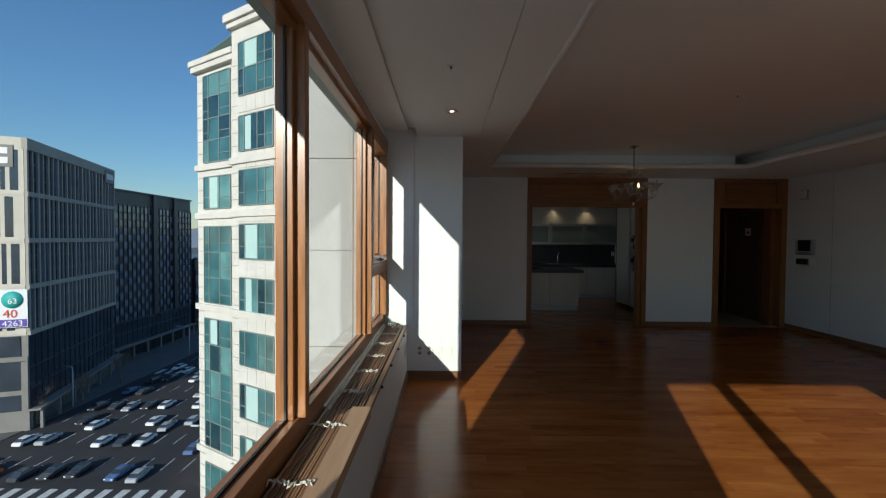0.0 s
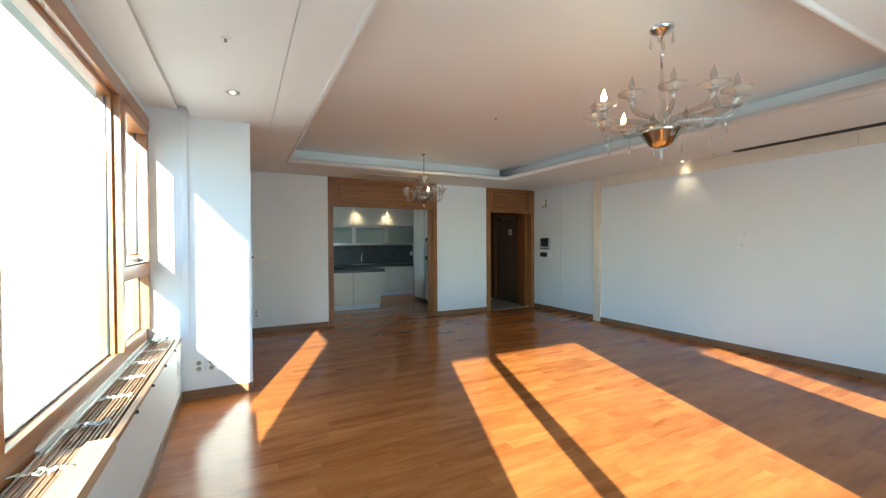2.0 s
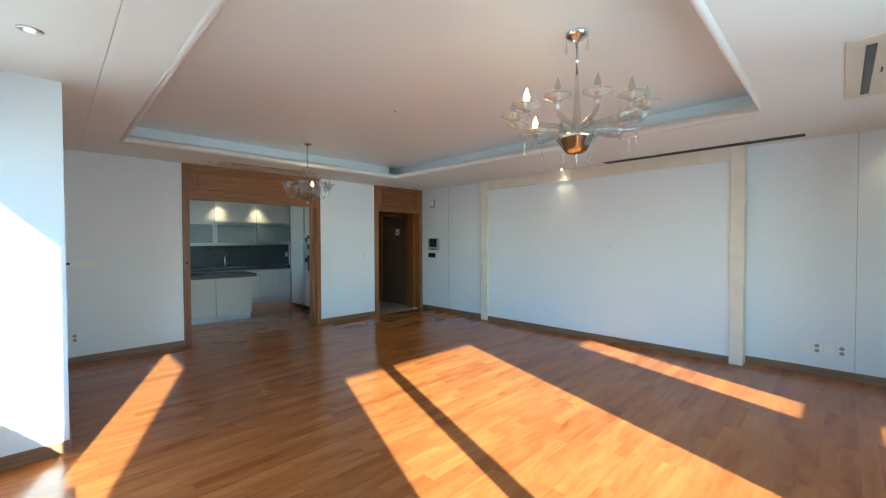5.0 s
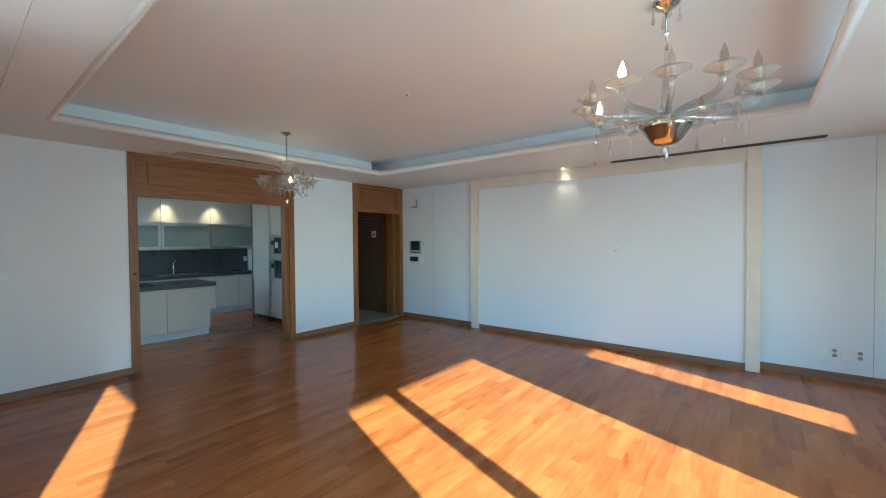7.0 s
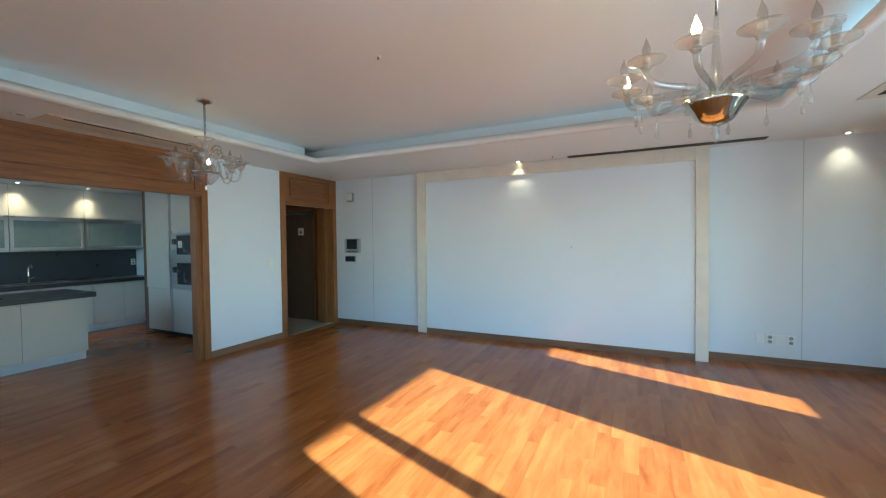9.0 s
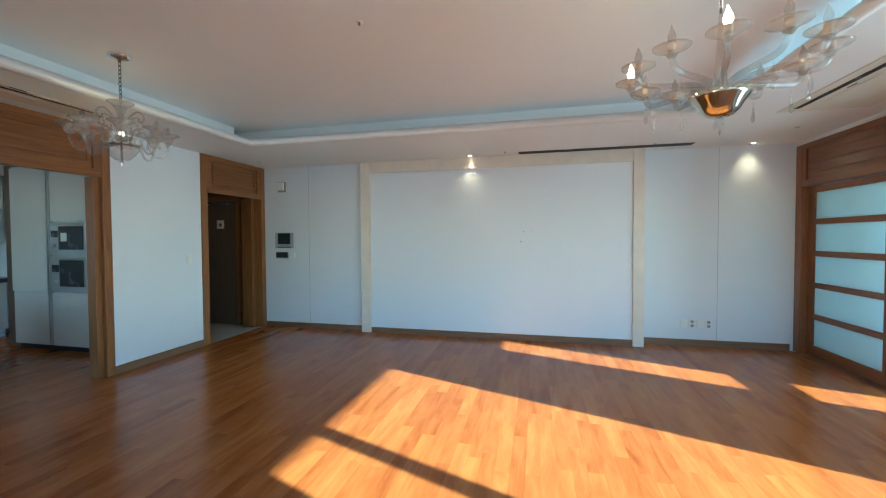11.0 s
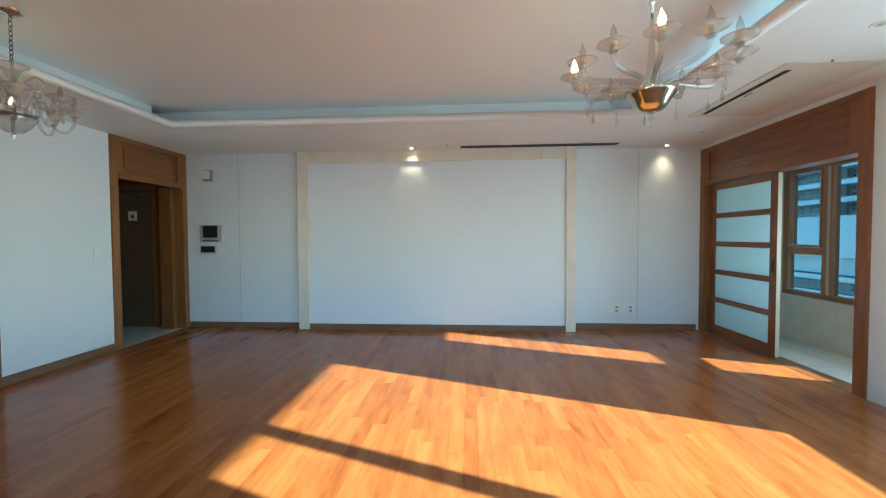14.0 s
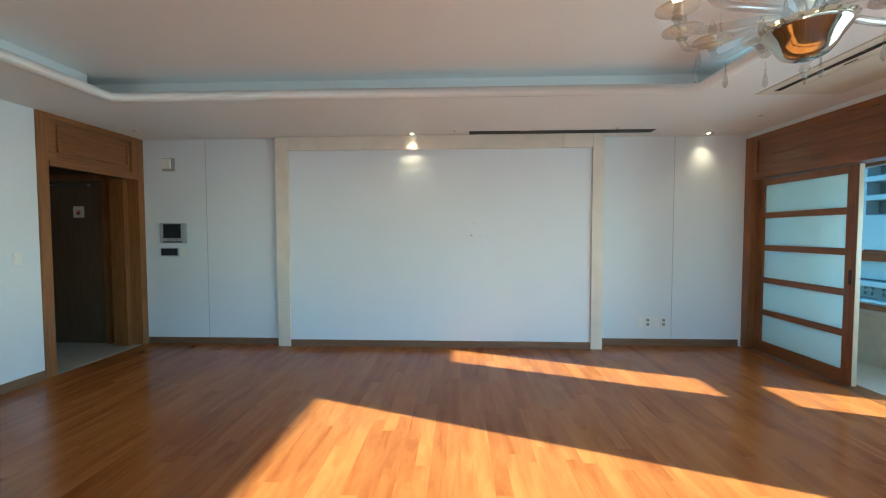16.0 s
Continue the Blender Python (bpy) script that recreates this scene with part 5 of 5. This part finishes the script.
    part("sign_bar", boxes((wide - 5.8, -0.78, top - 3.2, wide - 1.4, -0.725, top - 1.5)), BANNER, sign, "plain white bar")
    return t


def glass_office(at, wide, deep, top, floors, bays, label, base=-27.0, split=()):
    """Black glass block with a chequer of pale and dark panes between upright strips."""
    t = thing("office_building", at, label, "building")
    part("wall", boxes((0, 0, GZ, wide, deep, top)), OFFICE_DARK, t)
    fh, bw = (top - 4.5 - base) / floors, wide / bays
    panes = [mesh_of("pane", boxes((0.08 * bw, -0.08, 0.1, 0.92 * bw, 0.02, fh - 0.35)), g) for g in (NAVY, SKYGLASS)]
    for f in range(floors):
        for i in range(bays):
            if i not in split:
                shared("pane", panes[(i + f) % 2], t, (i * bw, 0, base + f * fh))
    fin = mesh_of("fin", boxes((-0.07, -0.35, base, 0.07, 0.03, top - 4.5)), OFFICE_DARK)
    for i in range(bays + 1):
        shared("fin", fin, t, (i * bw, 0, 0))
    for i in split:
        part("dark_strip", boxes((i * bw - 0.1, -0.9, base, (i + 1) * bw + 0.1, 0.02, top + 0.5), bevel=0.04), OFFICE_DARK, t, "black upright strip")
    slat = mesh_of("roof_slat", boxes((0.4, -0.2, 0, wide - 0.4, -0.03, 0.22)), OFFICE)
    for k in range(5):
        shared("roof_slat", slat, t, (0, 0, top - 3.8 + 0.7 * k))
    part("parapet", boxes((-0.2, -0.5, top, wide + 0.2, 0.6, top + 0.6), bevel=0.04), OFFICE_DARK, t)
    office_base(t, wide, base)
    return t


BANNER = material("white_banner", (0.72, 0.72, 0.74), 0.6, vary=0.03)
stone_office(pose(-88, 84, 0, 0, 0, 110.6), 42, 60, 22, -19, 4, 22, "grey stone office block with tall dark window slots")
TEALINK = material("teal_print", (0.03, 0.35, 0.33), 0.6)
REDINK = material("red_ink", (0.6, 0.08, 0.05), 0.6)
BLUEINK = material("violet_ink", (0.10, 0.06, 0.35), 0.6)
bn = thing("banner", pose(-87.4, 83.2, -13.5, 0, 0, 20), "white advertising banner with coloured print on the office block", "banner")
part("cloth", boxes((-9, -0.05, -4.0, 0.2, 0.05, 4.0)), BANNER, bn)
part("stripe", boxes((-9, -0.08, -3.9, 0.1, -0.05, -2.3)), BLUEINK, bn)
part("disc", lathe([(0, 0), (1.8, 0), (1.8, 0.03), (0, 0.03)], 24, pose(-2.2, -0.055, 1.8, 90, 0, 0)), TEALINK, bn)


def words(text, size, at, mat, par):
    cu = bpy.data.curves.new("lettering", "FONT")
    cu.body, cu.size, cu.extrude, cu.align_x = text, size, 0.01, "CENTER"
    ob = bpy.data.objects.new("lettering", cu)
    scene.collection.objects.link(ob)
    me = bpy.data.meshes.new_from_object(ob.evaluated_get(bpy.context.evaluated_depsgraph_get()))
    bpy.data.objects.remove(ob)
    me.materials.append(mat)
    o = new("lettering", me)
    o.parent, o.matrix_basis = par, at


words("63", 1.6, pose(-2.2, -0.12, 1.0, 90, 0, 0), BANNER, bn)
words("40", 2.4, pose(-2.6, -0.12, -1.9, 90, 0, 0), REDINK, bn)
words("4263", 1.7, pose(-2.2, -0.12, -3.7, 90, 0, 0), BANNER, bn)
glass_office(pose(-108, 128, 0, 0, 0, 91), 42, 60, 17, 16, 22, "black glass office block with a chequer of pale panes", split=(10, 16))
glass_office(pose(-112, 178, 0, 0, 0, 91), 60, 50, -8, 5, 20, "low dark glass office block down the avenue")
r = random.Random(11)
for i in range(46):
    x, y = r.uniform(-190, -95) - i * 3, r.uniform(280, 420) + i * 9
    w, h = r.uniform(10, 26), r.uniform(8, 30)
    t = thing("far_house", (x, y, GZ), "pale low building far down the city", "building", "far city buildings")
    part("wall", boxes((0, 0, 0, w, 14, h)), r.choice((OFFICE_LIGHT, TOWERWALL, OFFICE)), t)
    part("roof", boxes((-0.3, -0.3, h, w + 0.3, 14.3, h + 0.7)), r.choice((OFFICE, ROOFGREEN, PAINT)), t)
# Distance haze is put into the hill's blue-grey colour
HILL = material("hazy_hill", (0.16, 0.20, 0.26), 1.0, vary=0.08, scale=0.004)
bm = bmesh.new()
ridge = []
for i in range(60):
    x = -2200 + i * 60
    hz = 40 + 60 * noise.noise(Vector((i * 0.13, 0, 0))) + 22 * noise.noise(Vector((i * 0.5, 3, 0)))
    ridge.append((bm.verts.new((x, 1700, GZ)), bm.verts.new((x, 1900, max(hz, 5))), bm.verts.new((x, 2300, GZ))))
for a, b in zip(ridge, ridge[1:]):
    bm.faces.new((a[0], b[0], b[1], a[1])), bm.faces.new((a[1], b[1], b[2], a[2]))
ob = structure("backdrop", bm, HILL, "hazy blue hill on the horizon", "hill")


def car(color, name_color):
    paint = material("car_paint_" + name_color, color, 0.25, 0.0, vary=0.03, scale=1, coat=0.8)
    t = thing("car", (0, 0, -200), name_color + " saloon car on the avenue", "car", "cars on the avenue")
    prof = [(-2.25, 0.35), (-2.25, 0.75), (-2.05, 0.95), (-1.45, 1.0), (1.0, 0.98), (2.05, 0.80), (2.25, 0.62), (2.25, 0.35)]
    bm = bmesh.new()
    l = [bm.verts.new((-0.88, y, z)) for y, z in prof]
    rr = [bm.verts.new((0.88, y, z)) for y, z in prof]
    bm.faces.new(l), bm.faces.new(rr[::-1])
    for i in range(len(prof)):
        j = (i + 1) % len(prof)
        bm.faces.new((l[i], rr[i], rr[j], l[j]))
    bmesh.ops.bevel(bm, geom=list(bm.edges), offset=0.07, segments=2, affect="EDGES")
    body = part("body", bm, paint, t)
    bm = bmesh.new()
    lo = [bm.verts.new(v) for v in ((-0.8, -1.75, 0.96), (0.8, -1.75, 0.96), (0.8, 1.05, 0.96), (-0.8, 1.05, 0.96))]
    hi = [bm.verts.new(v) for v in ((-0.62, -1.15, 1.40), (0.62, -1.15, 1.40), (0.62, 0.30, 1.40), (-0.62, 0.30, 1.40))]
    bm.faces.new(hi)
    for i in range(4):
        bm.faces.new((lo[i], lo[(i + 1) % 4], hi[(i + 1) % 4], hi[i]))
    part("cabin_glass", bm, NAVY, t, "dark car windows")
    part("roof", boxes((-0.63, -1.15, 1.39, 0.63, 0.30, 1.44), bevel=0.02), paint, t)
    for sx in (-0.85, 0.85):
        for y in (-1.4, 1.4):
            part("wheel", lathe([(0, -0.1), (0.2, -0.1), (0.32, -0.08), (0.32, 0.08), (0.2, 0.1), (0, 0.1)], 14, pose(sx, y, 0.32, 0, 90, 0)), BLACK, t, "black tyre")
    for sx in (-0.65, 0.65):
        part("headlight", boxes((sx - 0.18, 2.2, 0.6, sx + 0.18, 2.27, 0.72), bevel=0.01), PLASTIC, t)
    return t


def avenue_cars():
    kinds = [car((0.75, 0.76, 0.78), "white"), car((0.40, 0.42, 0.45), "silver"), car((0.05, 0.055, 0.065), "dark grey"), car((0.70, 0.13, 0.02), "orange"), car((0.10, 0.16, 0.32), "blue")]
    r = random.Random(21)
    spots = []
    for ln in range(11):
        for j in range(9):
            if r.random() < (0.62 if j < 5 else 0.4):
                spots.append((-83 + ln * 3.9 + r.uniform(-0.3, 0.3), 69 + j * 9.0 + r.uniform(-1.6, 1.6)))
    used = set()
    spots = [(-77.2, 66.5)] + spots
    for i, (x, y) in enumerate(spots):
        k = 3 if i == 0 else r.choice((0, 0, 0, 1, 1, 2, 2, 2, 4))
        m = pose(x, y, GZ + 0.03, 0, 0, r.uniform(-6, 6) + (0 if i % 3 else 180))
        if k not in used:
            used.add(k)
            kinds[k].matrix_basis = m
        else:
            copy_thing(kinds[k], m)
    for k in range(5):
        if k not in used:
            kinds[k].matrix_basis = pose(-60, 150 + 8 * k, GZ + 0.03)


avenue_cars()


def street_lamp(x, y):
    t = thing("street_lamp", (x, y, GZ), "pale grey street lamp with one long arm", "street lamp", "street lamps")
    part("pole", tube([(0, 0, 0), (0, 0, 9.5)], [0.14, 0.09], 8), TOE, t)
    part("arm", tube(smooth_line([(0, 0, 9.4), (-0.6, 0, 9.9), (-3.5, 0, 10.1)], 5), 0.07, 8), TOE, t)
    part("lamp_head", boxes((-4.6, -0.2, 9.98, -3.4, 0.2, 10.18), bevel=0.05), TOE, t)


for x, y in ((-37.0, 66), (-90, 96), (-90, 140)):
    street_lamp(x, y)


def bare_tree(x, y, h, seed):
    r = random.Random(seed)
    t = thing("bare_tree", (x, y, GZ), "bare winter street tree with thin branches", "tree", "street trees")
    bark = BARK
    part("trunk", tube([(0, 0, 0), (0.05, 0, h * 0.25), (0, 0.1, h * 0.5)], [0.22, 0.17, 0.10], 8), bark, t)
    bm = bmesh.new()

    def limb(p, way, long, rad, level):
        q = p + way * long
        tube([p, (p + q) / 2 + Vector((r.uniform(-.1, .1), r.uniform(-.1, .1), 0)) * long, q], [rad, rad * 0.75, rad * 0.5], 5, bm)
        if level:
            for k in range(4):
                w = (way + Vector((r.uniform(-1, 1), r.uniform(-1, 1), r.uniform(-0.1, 0.8))) * 0.75).normalized()
                limb(p + (q - p) * r.uniform(0.4, 1), w, long * 0.62, rad * 0.5, level - 1)
    for k in range(8):
        a = k * 2.4
        limb(Vector((0, 0, h * r.uniform(0.25, 0.5))), Vector((math.cos(a) * 0.6, math.sin(a) * 0.6, 1)).normalized(), h * 0.3, 0.08, 3)
    part("crown", bm, bark, t, "thin bare twigs")


BARK = material("pale_bark", (0.20, 0.16, 0.12), 0.9, vary=0.2, scale=3)
bare_tree(-88.6, 86, 9, 2)
bare_tree(-91.5, 112, 9, 5)
bare_tree(-90.5, 99, 8, 8)

# service wing across from the balcony
WING = material("pale_grey_wing", (0.34, 0.36, 0.35), 0.7, vary=0.08, scale=1.2)
WINGD = material("grey_perforated_panel", (0.15, 0.165, 0.165), 0.6, vary=0.08, scale=2)
t = thing("service_wing", (0, -4.0, 0), "grey building wing with pale ledges and perforated panels", "building")
part("wall", boxes((7.0, -1.5, -20, 20, -0.35, 9)), WINGD, t)
part("wall_band", boxes((7.0, -0.349, 0.85, 20, -0.02, 1.71), bevel=0.01), WING, t, "plain pale wall band")
part("wall_band", boxes((7.0, -0.349, 0.50, 20, -0.20, 0.85)), WING, t, "plain grey wall band")
for z in (0.42, 0.07, -0.28, 2.03, 2.38, 2.73, 3.08, 3.43, 3.78, 4.13):
    part("ledge", boxes((7.0, -0.349, z - 0.05, 20, -0.03, z + 0.05), bevel=0.008), WING, t, "pale ledge")
for x in (9.55, 11.4, 13.2):
    part("post", boxes((x, -0.30, 1.72, x + 0.10, -0.06, 1.975), (x, -0.30, 2.085, x + 0.10, -0.06, 2.325), (x, -0.30, 2.435, x + 0.10, -0.06, 2.675)), WING, t)
hole = mesh_of("panel_hole", lathe([(0, 0.004), (0.026, 0.004), (0.026, 0), (0, 0)], 10, pose(0, -0.349, 0, -90, 0, 0)), BLACK)
for j, z in enumerate((0.20, 0.30, 1.84, 1.93, 2.16, 2.26, 2.52, 2.62, 2.86, 2.96)):
    for i in range(26):
        o = new("panel_hole", hole)
        o.parent = t
        o.matrix_basis = Matrix.Translation((8.6 + i * 0.17 + (0.04 if i % 3 == 0 else 0), 0, z))

# ---- hardwood floor, plank by plank ----
PW = 0.092
LENGTHS = (0.55, 0.70, 0.85, 1.0)


def plank_bm(x0, y0, long, wide, bm, z=0.0):
    g, c = 0.00002, 0.0002
    b = [bm.verts.new(v) for v in ((x0 + g, y0 + g, z - 0.011), (x0 + long - g, y0 + g, z - 0.011), (x0 + long - g, y0 + wide - g, z - 0.011), (x0 + g, y0 + wide - g, z - 0.011))]
    m = [bm.verts.new((v.co.x, v.co.y, z - 0.00006)) for v in b]
    t = [bm.verts.new(v) for v in ((x0 + g + c, y0 + g + c, z), (x0 + long - g - c, y0 + g + c, z), (x0 + long - g - c, y0 + wide - g - c, z), (x0 + g + c, y0 + wide - g - c, z))]
    bm.faces.new(t)
    for i in range(4):
        j = (i + 1) % 4
        bm.faces.new((b[i], b[j], m[j], m[i]))
        bm.faces.new((m[i], m[j], t[j], t[i]))


def lay_floor():
    fl = bpy.data.objects["floor"]
    share = {}
    for ln in LENGTHS:
        bm = bmesh.new()
        plank_bm(-ln / 2, -PW / 2, ln, PW, bm)
        share[ln] = mesh_of("plank", bm, FLOOR_WOOD)
    rest = bmesh.new()
    r = random.Random(77)
    y, count = NY + 0.03, 0
    while y < 11.5:
        x = 0.27 - r.uniform(0, 0.9)
        right = RX2 if y < WY else 5.2
        while x < right:
            ln = r.choice(LENGTHS)
            a, b = max(x, 0.2), min(x + ln, right)
            if b - a > 0.02:
                if 1.6 < a and b < 5.9 and 2.3 < y < 5.1 and b - a > ln - 1e-6 and count < 296:
                    o = new("plank", share[ln])
                    o.parent = fl
                    o.matrix_basis = Matrix.Translation((x + ln / 2, y + PW / 2, r.uniform(-0.00003, 0.0)))
                    count += 1
                else:
                    plank_bm(a, y, b - a, PW, rest, r.uniform(-0.00003, 0.0))
            x += ln
        y += PW
    ob = part("planks", rest, FLOOR_WOOD, fl)
    ob["kind"] = "stuff"


lay_floor()
structure("floor_kitchen", boxes((0.6, WY + 0.14, -0.2, 5.3, 11.6, -0.012)), FLOOR_BED, "dark bed under the kitchen planks", "floor")
structure("trim_threshold", boxes((5.365, WY - 0.01, -0.004, 6.42, WY + 0.13, 0.003)), TILE, "pale stone threshold of the entrance", "threshold")
structure("trim_track", boxes((4.39, 0.03, -0.004, 6.505, NY + 0.03, 0.002)), SASH_X, "wooden threshold of the balcony door", "threshold")
